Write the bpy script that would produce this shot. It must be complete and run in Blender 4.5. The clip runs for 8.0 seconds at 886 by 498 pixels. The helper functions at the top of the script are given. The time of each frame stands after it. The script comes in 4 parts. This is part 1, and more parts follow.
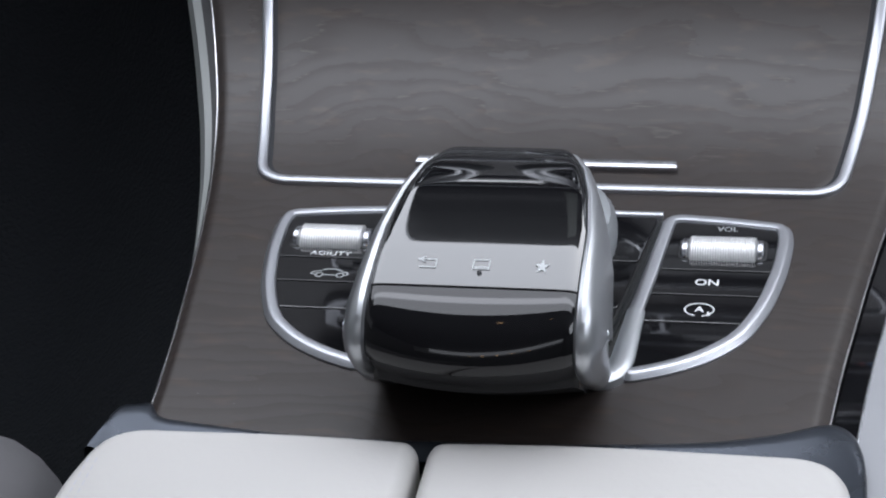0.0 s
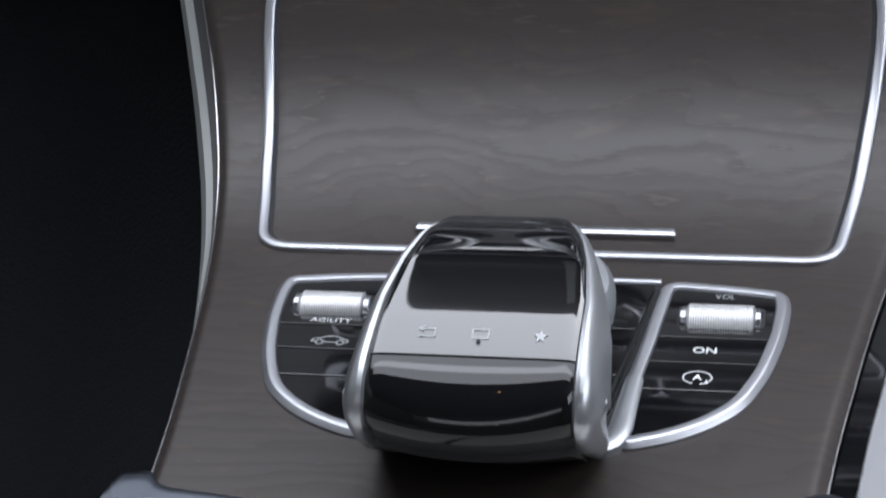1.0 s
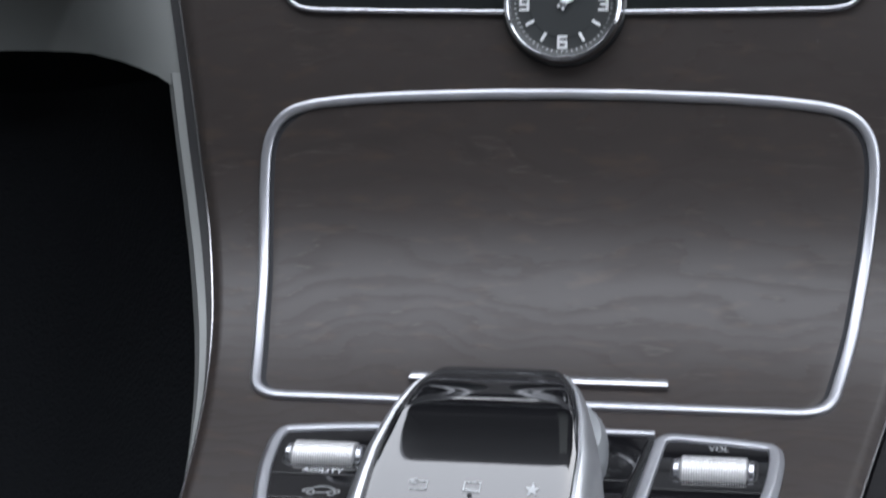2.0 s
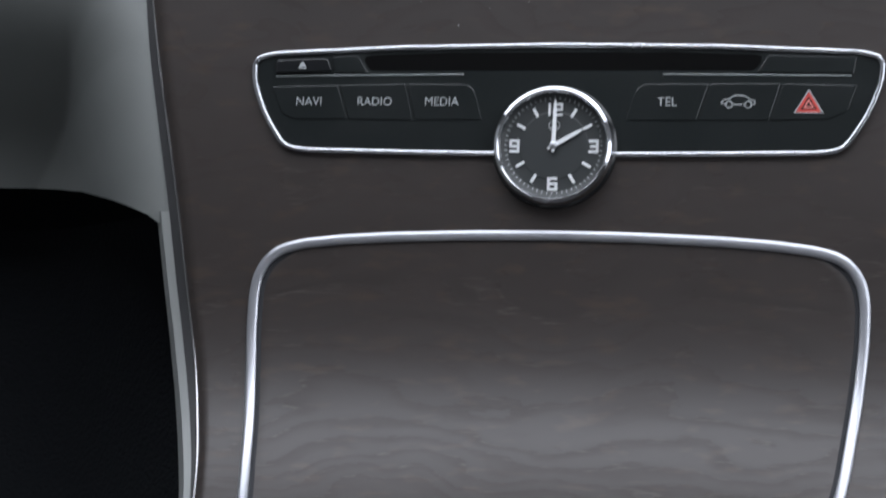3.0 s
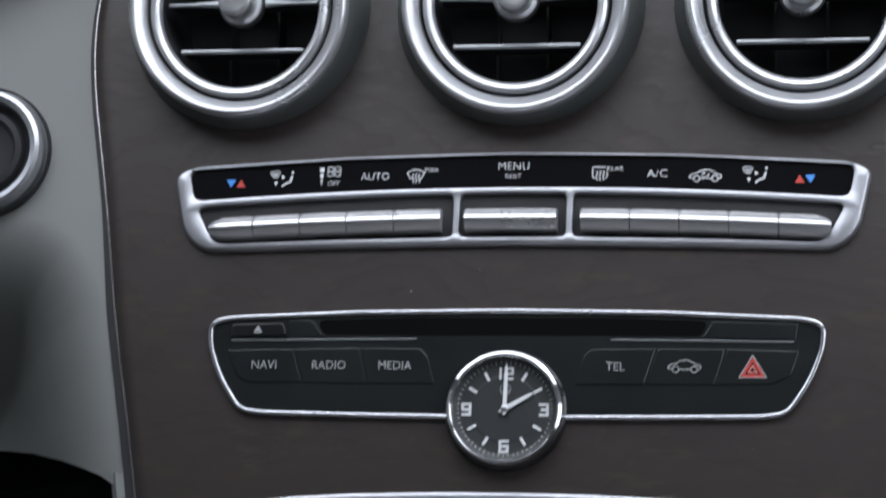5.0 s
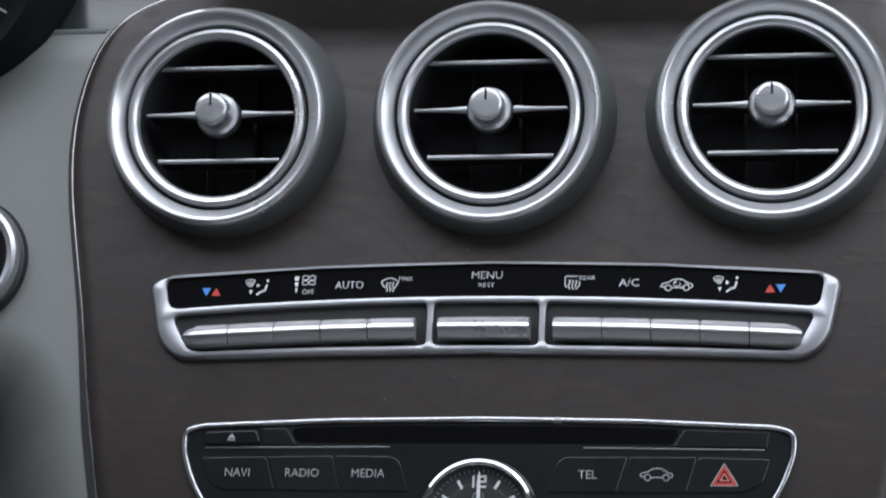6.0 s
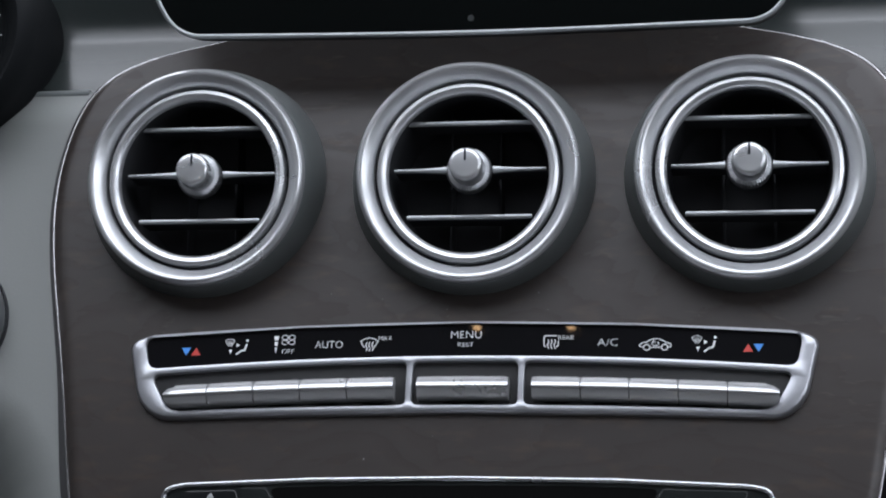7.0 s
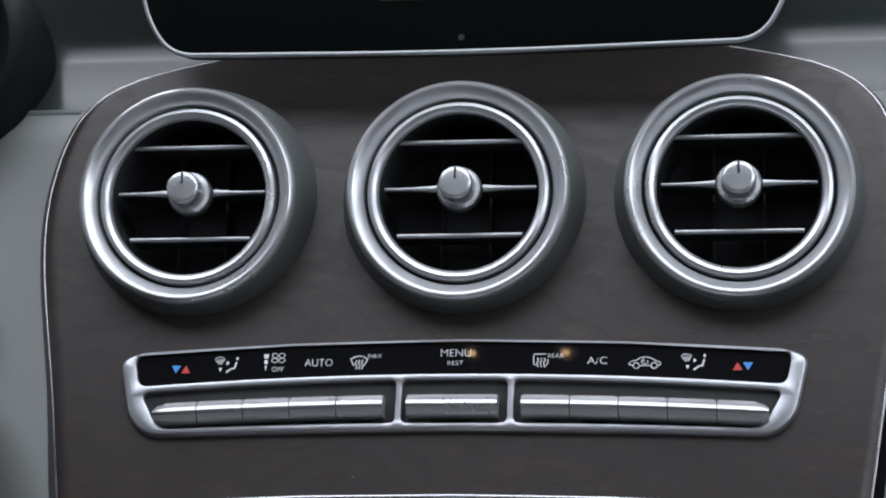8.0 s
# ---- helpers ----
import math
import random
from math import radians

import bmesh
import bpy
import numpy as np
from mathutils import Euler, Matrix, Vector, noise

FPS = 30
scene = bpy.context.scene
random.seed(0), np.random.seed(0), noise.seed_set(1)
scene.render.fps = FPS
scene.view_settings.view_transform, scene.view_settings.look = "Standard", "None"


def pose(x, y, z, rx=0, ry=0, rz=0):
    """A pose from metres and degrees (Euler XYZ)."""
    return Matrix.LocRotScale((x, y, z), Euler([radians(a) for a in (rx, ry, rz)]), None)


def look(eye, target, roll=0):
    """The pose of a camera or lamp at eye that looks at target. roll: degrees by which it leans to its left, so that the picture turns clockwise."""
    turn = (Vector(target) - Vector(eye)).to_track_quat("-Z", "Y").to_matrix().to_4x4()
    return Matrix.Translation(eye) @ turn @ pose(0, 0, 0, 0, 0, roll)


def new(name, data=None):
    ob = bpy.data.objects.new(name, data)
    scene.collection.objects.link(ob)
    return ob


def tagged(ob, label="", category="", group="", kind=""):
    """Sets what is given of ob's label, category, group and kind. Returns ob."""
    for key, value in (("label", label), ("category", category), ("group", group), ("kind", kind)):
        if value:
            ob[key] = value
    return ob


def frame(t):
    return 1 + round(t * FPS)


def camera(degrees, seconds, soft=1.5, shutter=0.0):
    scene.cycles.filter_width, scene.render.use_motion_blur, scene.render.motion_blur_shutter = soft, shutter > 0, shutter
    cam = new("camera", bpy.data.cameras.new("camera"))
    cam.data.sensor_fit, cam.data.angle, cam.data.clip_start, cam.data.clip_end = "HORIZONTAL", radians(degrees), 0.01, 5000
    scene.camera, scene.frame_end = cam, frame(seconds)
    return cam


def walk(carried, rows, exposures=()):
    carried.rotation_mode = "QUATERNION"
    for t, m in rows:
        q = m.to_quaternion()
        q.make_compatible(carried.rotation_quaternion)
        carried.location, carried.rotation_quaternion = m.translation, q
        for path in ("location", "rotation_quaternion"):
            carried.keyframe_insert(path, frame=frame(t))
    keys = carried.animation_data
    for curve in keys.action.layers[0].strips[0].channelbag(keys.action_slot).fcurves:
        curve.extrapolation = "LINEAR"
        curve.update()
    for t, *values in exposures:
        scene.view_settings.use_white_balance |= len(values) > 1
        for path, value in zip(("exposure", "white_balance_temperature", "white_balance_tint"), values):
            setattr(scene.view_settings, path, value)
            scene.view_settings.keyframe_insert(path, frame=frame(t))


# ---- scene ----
# Seconds, place in metres, then degrees: turn to the left, look up, lean to the right.
cam = camera(24.0, 8.0, soft=2.0, shutter=0.5)
PATH = [
    (0.0, 0.1074, -0.5421, 0.7234, 12.32, -22.52, 2.87),
    (0.5, 0.1078, -0.5431, 0.7261, 12.30, -22.03, 2.86),
    (1.0, 0.1084, -0.5439, 0.7293, 12.26, -21.07, 2.81),
    (1.5, 0.1094, -0.5441, 0.7326, 12.19, -19.44, 2.64),
    (1.7, 0.1098, -0.5440, 0.7336, 12.12, -18.60, 2.59),
    (2.8, 0.1111, -0.5372, 0.7306, 11.83, -14.02, 1.85),
    (3.0, 0.1100, -0.5384, 0.7309, 11.62, -13.35, 1.81),
    (3.5, 0.1068, -0.5430, 0.7321, 10.92, -11.69, 1.66),
    (4.0, 0.1033, -0.5481, 0.7333, 10.22, -10.16, 1.51),
    (4.5, 0.1006, -0.5530, 0.7342, 9.63, -8.38, 1.33),
    (5.0, 0.0992, -0.5567, 0.7341, 9.08, -6.18, 1.18),
    (5.2, 0.0990, -0.5580, 0.7339, 8.88, -5.41, 1.14),
    (6.5, 0.1062, -0.5638, 0.7261, 8.38, -1.66, 0.90),
    (7.0, 0.1087, -0.5643, 0.7229, 8.28, -0.75, 0.89),
    (7.5, 0.1107, -0.5643, 0.7198, 8.25, -0.20, 0.85),
    (8.0, 0.1127, -0.5645, 0.7167, 8.27, 0.18, 0.79),
]
walk(cam, [(t, pose(x, y, z, 90 + pitch, 0, yaw) @ pose(0, 0, 0, 0, 0, -roll)) for t, x, y, z, yaw, pitch, roll in PATH],
     exposures=[(0.0, 0.13), (3.0, 0.1), (4.5, 0.0), (6.5, -0.23), (8.0, -0.28)])

# ---- light ----
world = bpy.data.worlds.new("sky")
scene.world = world
world.use_nodes = True
wn, wl = world.node_tree.nodes, world.node_tree.links
sky = wn.new("ShaderNodeTexSky")
sky.sky_type, sky.sun_disc = "NISHITA", False
sky.sun_elevation, sky.sun_rotation, sky.dust_density = radians(50), radians(20), 4.0
pale = wn.new("ShaderNodeHueSaturation")
pale.inputs["Saturation"].default_value = 0.25
wl.new(sky.outputs[0], pale.inputs["Color"])
wl.new(pale.outputs[0], wn["Background"].inputs["Color"])
wn["Background"].inputs["Strength"].default_value = 0.035


def window_light(name, eye, target, w, h, power, color):
    lamp = new(name, bpy.data.lights.new(name, "AREA"))
    lamp.data.shape, lamp.data.size, lamp.data.size_y, lamp.data.energy, lamp.data.color = "RECTANGLE", w, h, power, color
    lamp.matrix_world = look(eye, target)
    return lamp


window_light("windscreen_daylight", (0, 0.34, 1.06), (0, 0.07, 0.10), 1.15, 0.80, 10.5, (0.852, 0.898, 1.0))
window_light("sunroof_daylight", (0, -0.075, 1.15), (0, -0.075, 0.5), 0.8, 0.22, 2.0, (0.852, 0.898, 1.0))
window_light("side_window_daylight", (0.74, -0.25, 0.98), (0, -0.1, 0.7), 0.9, 0.32, 3.6, (0.852, 0.898, 1.0))
window_light("side_window_daylight", (-0.74, -0.25, 0.98), (0, -0.1, 0.7), 0.9, 0.32, 0.2, (0.852, 0.898, 1.0))
window_light("rear_window_daylight", (0, -1.62, 1.07), (0, 0.2, 0.72), 1.2, 0.16, 0.9, (0.852, 0.898, 1.0))

# ---- materials ----


def material(name, color, rough=0.5, metal=0.0, coat=0.0, coat_rough=0.05, spec=0.5):
    m = bpy.data.materials.new(name)
    m.use_nodes = True
    b = m.node_tree.nodes["Principled BSDF"]
    b.inputs["Base Color"].default_value = (*color, 1)
    b.inputs["Roughness"].default_value = rough
    b.inputs["Metallic"].default_value = metal
    b.inputs["Coat Weight"].default_value = coat
    b.inputs["Coat Roughness"].default_value = coat_rough
    b.inputs["Specular IOR Level"].default_value = spec
    return m


def node(m, kind, **values):
    n = m.node_tree.nodes.new(kind)
    for key, value in values.items():
        n.inputs[key].default_value = value
    return n


def wire(m, a, b):
    m.node_tree.links.new(a, b)


def roughen(m, scale, low, high, bump=0.0, bump_scale=None, distance=0.0002):
    """Uneven gloss at one scale and fine relief at another."""
    b = m.node_tree.nodes["Principled BSDF"]
    co = node(m, "ShaderNodeTexCoord")
    n = node(m, "ShaderNodeTexNoise", Scale=scale, Detail=5.0)
    wire(m, co.outputs["Object"], n.inputs["Vector"])
    r = node(m, "ShaderNodeMapRange")
    r.inputs["From Min"].default_value, r.inputs["From Max"].default_value = 0.3, 0.7
    r.inputs["To Min"].default_value, r.inputs["To Max"].default_value = low, high
    wire(m, n.outputs["Fac"], r.inputs["Value"])
    wire(m, r.outputs[0], b.inputs["Roughness"])
    if bump:
        n2 = node(m, "ShaderNodeTexNoise", Scale=bump_scale or scale * 6, Detail=3.0)
        wire(m, co.outputs["Object"], n2.inputs["Vector"])
        u = node(m, "ShaderNodeBump", Strength=bump, Distance=distance)
        wire(m, n2.outputs["Fac"], u.inputs["Height"])
        wire(m, u.outputs[0], b.inputs["Normal"])
    return m


def veneer_material():
    """Dark open-pored ash: warped growth rings across, fine pores along, lighter ochre flecks."""
    m = material("dark_ash_veneer", (0.04, 0.03, 0.027), 0.4, spec=0.5)
    b = m.node_tree.nodes["Principled BSDF"]
    co = node(m, "ShaderNodeTexCoord")
    big = node(m, "ShaderNodeTexNoise", Scale=9.0, Detail=2.0, Distortion=0.6)
    wire(m, co.outputs["Object"], big.inputs["Vector"])
    stretch = node(m, "ShaderNodeMapping")
    stretch.inputs["Scale"].default_value = (1.0, 3.0, 3.0)
    wire(m, co.outputs["Object"], stretch.inputs["Vector"])
    warp = node(m, "ShaderNodeVectorMath")
    warp.operation = "MULTIPLY_ADD"
    warp.inputs[1].default_value = (0.16, 0.16, 0.16)
    wire(m, big.outputs["Color"], warp.inputs[0])
    wire(m, stretch.outputs[0], warp.inputs[2])
    rings = node(m, "ShaderNodeTexWave", Scale=13.0, Distortion=14.0, Detail=4.0)
    rings.wave_profile = "SAW"
    rings.inputs["Detail Scale"].default_value = 1.2
    rings.bands_direction = "Y"
    wire(m, warp.outputs[0], rings.inputs["Vector"])
    pores_map = node(m, "ShaderNodeMapping")
    pores_map.inputs["Scale"].default_value = (90.0, 700.0, 700.0)
    wire(m, co.outputs["Object"], pores_map.inputs["Vector"])
    pores = node(m, "ShaderNodeTexNoise", Scale=1.0, Detail=4.0)
    wire(m, pores_map.outputs[0], pores.inputs["Vector"])
    ramp = node(m, "ShaderNodeValToRGB")
    e = ramp.color_ramp.elements
    e[0].position, e[0].color = 0.05, (0.0246, 0.0188, 0.0166, 1)
    e[1].position, e[1].color = 0.85, (0.0280, 0.0214, 0.0188, 1)
    wire(m, rings.outputs["Fac"], ramp.inputs[0])
    fleck = node(m, "ShaderNodeTexNoise", Scale=70.0, Detail=6.0)
    wire(m, stretch.outputs[0], fleck.inputs["Vector"])
    fr = node(m, "ShaderNodeMapRange")
    fr.inputs["From Min"].default_value, fr.inputs["From Max"].default_value = 0.56, 0.72
    fr.inputs["To Max"].default_value = 0.75
    wire(m, fleck.outputs["Fac"], fr.inputs["Value"])
    mix = node(m, "ShaderNodeMix")
    mix.data_type = "RGBA"
    wire(m, fr.outputs[0], mix.inputs[0])
    wire(m, ramp.outputs[0], mix.inputs[6])
    mix.inputs[7].default_value = (0.046, 0.0310, 0.0225, 1)
    # pale open pores strung along the growth rings, in patches
    crest, broken, patch = (node(m, "ShaderNodeMapRange") for k in range(3))
    for r, lo, hi, src in ((crest, 0.84, 0.95, rings), (broken, 0.50, 0.62, pores), (patch, 0.46, 0.62, big)):
        r.inputs["From Min"].default_value, r.inputs["From Max"].default_value = lo, hi
        wire(m, src.outputs["Fac"], r.inputs["Value"])
    both, masked = node(m, "ShaderNodeMath"), node(m, "ShaderNodeMath")
    both.operation = masked.operation = "MULTIPLY"
    wire(m, crest.outputs[0], both.inputs[0])
    wire(m, broken.outputs[0], both.inputs[1])
    wire(m, both.outputs[0], masked.inputs[0])
    wire(m, patch.outputs[0], masked.inputs[1])
    pale_pore = node(m, "ShaderNodeMix")
    pale_pore.data_type = "RGBA"
    wire(m, masked.outputs[0], pale_pore.inputs[0])
    wire(m, mix.outputs[2], pale_pore.inputs[6])
    pale_pore.inputs[7].default_value = (0.052, 0.044, 0.039, 1)
    wire(m, pale_pore.outputs[2], b.inputs["Base Color"])
    # the open pores of each growth ring break the lacquer, so that the sheen dims along them
    furrow, dim = node(m, "ShaderNodeMapRange"), node(m, "ShaderNodeMath")
    furrow.inputs["From Min"].default_value, furrow.inputs["From Max"].default_value = 0.45, 1.0
    dim.operation = "MULTIPLY_ADD"
    dim.inputs[1].default_value, dim.inputs[2].default_value = -0.12, 0.54
    wire(m, rings.outputs["Fac"], furrow.inputs["Value"])
    wire(m, furrow.outputs[0], dim.inputs[0])
    wire(m, dim.outputs[0], b.inputs["Specular IOR Level"])
    rr = node(m, "ShaderNodeMapRange")
    rr.inputs["To Min"].default_value, rr.inputs["To Max"].default_value = 0.40, 0.45
    wire(m, rings.outputs["Fac"], rr.inputs["Value"])
    wire(m, rr.outputs[0], b.inputs["Roughness"])
    add = node(m, "ShaderNodeMath")
    add.operation = "MULTIPLY_ADD"
    add.inputs[1].default_value = 0.35
    wire(m, pores.outputs["Fac"], add.inputs[0])
    wire(m, rings.outputs["Fac"], add.inputs[2])
    u = node(m, "ShaderNodeBump", Strength=0.08, Distance=0.0001)
    wire(m, add.outputs[0], u.inputs["Height"])
    wire(m, u.outputs[0], b.inputs["Normal"])
    return m


PADGLOSS = roughen(material("polished_black_pad", (0.006, 0.006, 0.007), 0.04), 30, 0.02, 0.05)
PADGLOSS.node_tree.nodes["Principled BSDF"].inputs["IOR"].default_value = 2.0
VENEER = veneer_material()
VENTRIM = roughen(material("satin_vent_silver", (0.60, 0.61, 0.625), 0.29, 0.75), 25, 0.26, 0.32)
ARCHSILVER = roughen(material("satin_arch_silver", (0.47, 0.485, 0.505), 0.35, 0.88), 25, 0.32, 0.38)
HOUSING = roughen(material("dark_satin_housing", (0.15, 0.163, 0.163), 0.42, 0.6), 25, 0.38, 0.46)
TUBE = roughen(material("black_instrument_tube", (0.008, 0.009, 0.010), 0.55, spec=0.06), 25, 0.5, 0.6)
SEATGREY = roughen(material("grey_seat_leather", (0.10, 0.098, 0.102), 0.55), 30, 0.48, 0.62, 0.35, 420, 0.0003)
CHROME = roughen(material("satin_chrome", (0.47, 0.48, 0.50), 0.3, 0.92), 25, 0.28, 0.34)
BRIGHT = roughen(material("bright_chrome", (0.52, 0.53, 0.56), 0.24, 1.0), 80, 0.2, 0.28)
MIRROR = roughen(material("polished_chrome", (0.62, 0.63, 0.65), 0.08, 1.0), 80, 0.05, 0.1)
SATIN = roughen(material("satin_silver_paint", (0.40, 0.42, 0.435), 0.4, 0.75), 25, 0.36, 0.43)
KEYSILVER = roughen(material("satin_silver_key", (0.62, 0.625, 0.635), 0.3, 0.7), 60, 0.26, 0.34)
LINE = roughen(material("polished_line", (0.40, 0.39, 0.40), 0.2, 1.0), 60, 0.15, 0.25)
# Flat black for slots that are not cut; it paints the shade inside them.
SLOTDARK = material("painted_slot_dark", (0.006, 0.006, 0.006), 0.9, spec=0.0)
FRAME = roughen(material("brushed_silver_frame", (0.46, 0.47, 0.50), 0.38, 0.9), 25, 0.34, 0.42)
GUNMETAL = roughen(material("dark_blue_grey_metal", (0.050, 0.057, 0.070), 0.3, 0.75), 40, 0.24, 0.32)
PIANO = roughen(material("piano_black", (0.006, 0.006, 0.007), 0.04), 30, 0.02, 0.05)
SCREENGLASS = material("black_screen_glass", (0.005, 0.006, 0.006), 0.08, spec=0.05)
GLOSS = roughen(material("black_gloss_button", (0.012, 0.013, 0.014), 0.15), 40, 0.10, 0.2)
FASCIA = roughen(material("satin_black_fascia", (0.012, 0.0145, 0.0145), 0.22), 50, 0.18, 0.26, 0.03, 1500)
MATT = roughen(material("matt_black_plastic", (0.013, 0.013, 0.014), 0.6), 40, 0.5, 0.7, 0.1, 1500)
DEEP = material("black_duct", (0.028, 0.029, 0.032), 0.7, spec=0.2)
WHITE = material("white_print", (0.72, 0.74, 0.75), 0.5)
GREYINK = material("pale_grey_print", (0.36, 0.375, 0.38), 0.5)
PADINK = material("mid_grey_print", (0.48, 0.50, 0.51), 0.5)
RED = material("red_print", (0.55, 0.05, 0.04), 0.45)
PINK = material("pale_red_print", (0.75, 0.22, 0.20), 0.45)
BLUE = material("blue_print", (0.06, 0.28, 0.75), 0.45)
KNURL = roughen(material("knurled_aluminium", (0.80, 0.80, 0.80), 0.42, 0.7), 90, 0.36, 0.48)
DIAL = roughen(material("charcoal_dial", (0.021, 0.0245, 0.025), 0.42), 80, 0.4, 0.5)
GREYSOFT = roughen(material("grey_soft_plastic", (0.20, 0.209, 0.203), 0.5), 25, 0.42, 0.56, 0.25, 900)
DASHGREY = roughen(material("grey_dashboard_skin", (0.022, 0.027, 0.0265), 0.17, spec=0.7), 20, 0.15, 0.20, 0.08, 700)
LEATHER = roughen(material("off_white_leather", (0.485, 0.472, 0.455), 0.5), 30, 0.42, 0.58, 0.35, 420, 0.0003)
GREYLEATHER = roughen(material("pale_grey_leather", (0.27, 0.275, 0.29), 0.5), 30, 0.42, 0.58, 0.35, 420, 0.0003)
THREAD = material("grey_thread", (0.46, 0.46, 0.49), 0.7)
KNEEDARK = roughen(material("dark_grey_soft_plastic", (0.105, 0.118, 0.117), 0.55), 25, 0.48, 0.6, 0.25, 900)
CARPET = roughen(material("black_carpet", (0.010, 0.011, 0.0125), 0.95, spec=0.05), 60, 0.9, 1.0, 0.6, 500, 0.002)
LINER = roughen(material("grey_headliner", (0.22, 0.22, 0.222), 0.9), 30, 0.85, 0.95, 0.3, 600)

# ---- the console's sheet: x across, s along the slope, h off the surface, all in millimetres ----
BASE = 0.45
STEP = 0.002
SS = np.arange(-0.6, 0.8, STEP)
KK = np.clip((SS - 0.09) / 0.15, 0, 1)
AA = np.radians(10 + 58 * KK * KK * (3 - 2 * KK))
YY, ZZ = np.cumsum(np.cos(AA)) * STEP, np.cumsum(np.sin(AA)) * STEP
YY, ZZ = YY - np.interp(0, SS, YY), ZZ - np.interp(0, SS, ZZ)


def P(x, s, h=0.0):
    s, h = s / 1000, h / 1000
    a = float(np.interp(s, SS, AA))
    return Vector((x / 1000, float(np.interp(s, SS, YY)) - math.sin(a) * h, BASE + float(np.interp(s, SS, ZZ)) + math.cos(a) * h))


def sheet_pose(x, s, h=0.0, extra=0.0):
    """Axes at a place of the sheet: x across, y up the slope, z off the surface."""
    a = math.degrees(float(np.interp(s / 1000, SS, AA))) + extra
    return Matrix.Translation(P(x, s, h)) @ pose(0, 0, 0, a, 0, 0)


def part(name, bm, mat, parent=None, label="", smooth=True):
    me = bpy.data.meshes.new(name)
    bmesh.ops.recalc_face_normals(bm, faces=bm.faces)
    bm.to_mesh(me)
    bm.free()
    me.materials.append(mat)
    if smooth:
        for p in me.polygons:
            p.use_smooth = True
        me.set_sharp_from_angle(angle=radians(38))
    ob = new(name, me)
    if parent:
        ob.parent = parent
        ob.matrix_parent_inverse = parent.matrix_basis.inverted()
    if label:
        ob["label"] = label
    return ob


def thing(name, label, category, at, group="", kind=""):
    ob = new(name)
    ob.location = at
    ob.empty_display_size = 0.02
    return tagged(ob, label, category, group, kind)


def rounded(pts, r, n=6):
    """A closed outline with its corners rounded; r is one radius or one for each corner."""
    out = []
    k = len(pts)
    for i in range(k):
        a, b, c = (Vector(pts[j % k]) for j in (i - 1, i, i + 1))
        u, v = (a - b), (c - b)
        rr = r[i] if isinstance(r, (list, tuple)) else r
        d = min(rr, u.length * 0.48, v.length * 0.48)
        if d < 0.05:
            out.append(tuple(b))
            continue
        p, q = b + u.normalized() * d, b + v.normalized() * d
        for j in range(n + 1):
            t = j / n
            out.append(tuple(p * (1 - t) ** 2 + b * 2 * t * (1 - t) + q * t * t))
    return out


def dense(pts, step=4.0, closed=True):
    out = []
    k = len(pts)
    for i in range(k if closed else k - 1):
        a, b = Vector(pts[i]), Vector(pts[(i + 1) % k])
        m = max(1, int((b - a).length / step))
        out += [tuple(a.lerp(b, j / m)) for j in range(m)]
    if not closed:
        out.append(tuple(pts[-1]))
    return out


def mirror(pts):
    return [(-x, s) for x, s in reversed(pts)]


def inset(pts, d):
    """Moves a closed outline inwards by d."""
    k = len(pts)
    area = sum(pts[i][0] * pts[(i + 1) % k][1] - pts[(i + 1) % k][0] * pts[i][1] for i in range(k))
    sign = 1 if area > 0 else -1
    out = []
    for i in range(k):
        a, b, c = (Vector(pts[j % k]) for j in (i - 1, i, i + 1))
        e, g = (b - a), (c - b)
        if e.length < 1e-6:
            e = g
        if g.length < 1e-6:
            g = e
        n1, n2 = Vector((-e.y, e.x)).normalized(), Vector((-g.y, g.x)).normalized()
        n = n1 + n2
        n = n / max(0.5, n.length_squared / 2) if n.length > 1e-6 else n1
        out.append(tuple(b + n * d * sign))
    return out


def slab(pts, h0, h1, edge=0.4, where=P):
    """A plate with the given outline from h0 up to h1, its upper edge rounded."""
    bm = bmesh.new()
    levels = [(0, h0), (0, h1 - edge), (edge * 0.3, h1 - edge * 0.3), (edge, h1)]
    loops = []
    for d, h in levels:
        q = inset(pts, d) if d else pts
        loops.append([bm.verts.new(where(x, s, h)) for x, s in q])
    n = len(pts)
    for a, b in zip(loops, loops[1:]):
        for i in range(n):
            bm.faces.new((a[i], a[(i + 1) % n], b[(i + 1) % n], b[i]))
    top = bm.faces.new(loops[-1])
    bmesh.ops.triangulate(bm, faces=[top])
    return bm


def rail(path, half, height, h0=0.0, closed=True, n=8, where=P, taper=None):
    """A bar with a domed section laid along a path."""
    bm = bmesh.new()
    k = len(path)
    loops = []
    for i in range(k):
        a = Vector(path[(i - 1) % k] if closed or i else path[i])
        c = Vector(path[(i + 1) % k] if closed or i < k - 1 else path[i])
        d = (c - a)
        d = d.normalized() if d.length > 1e-6 else Vector((1, 0))
        nrm = Vector((-d.y, d.x))
        w = half * (taper(i / max(1, k - 1)) if taper else 1)
        ring = []
        for j in range(n + 1):
            t = math.pi * j / n
            q = Vector(path[i]) + nrm * w * math.cos(t)
            ring.append(bm.verts.new(where(q.x, q.y, h0 + height * math.sin(t) ** 0.42)))
        loops.append(ring)
    for i in range(k if closed else k - 1):
        a, b = loops[i], loops[(i + 1) % k]
        for j in range(n):
            bm.faces.new((a[j], a[j + 1], b[j + 1], b[j]))
    if not closed:
        bm.faces.new(loops[0])
        bm.faces.new(loops[-1])
    return bm


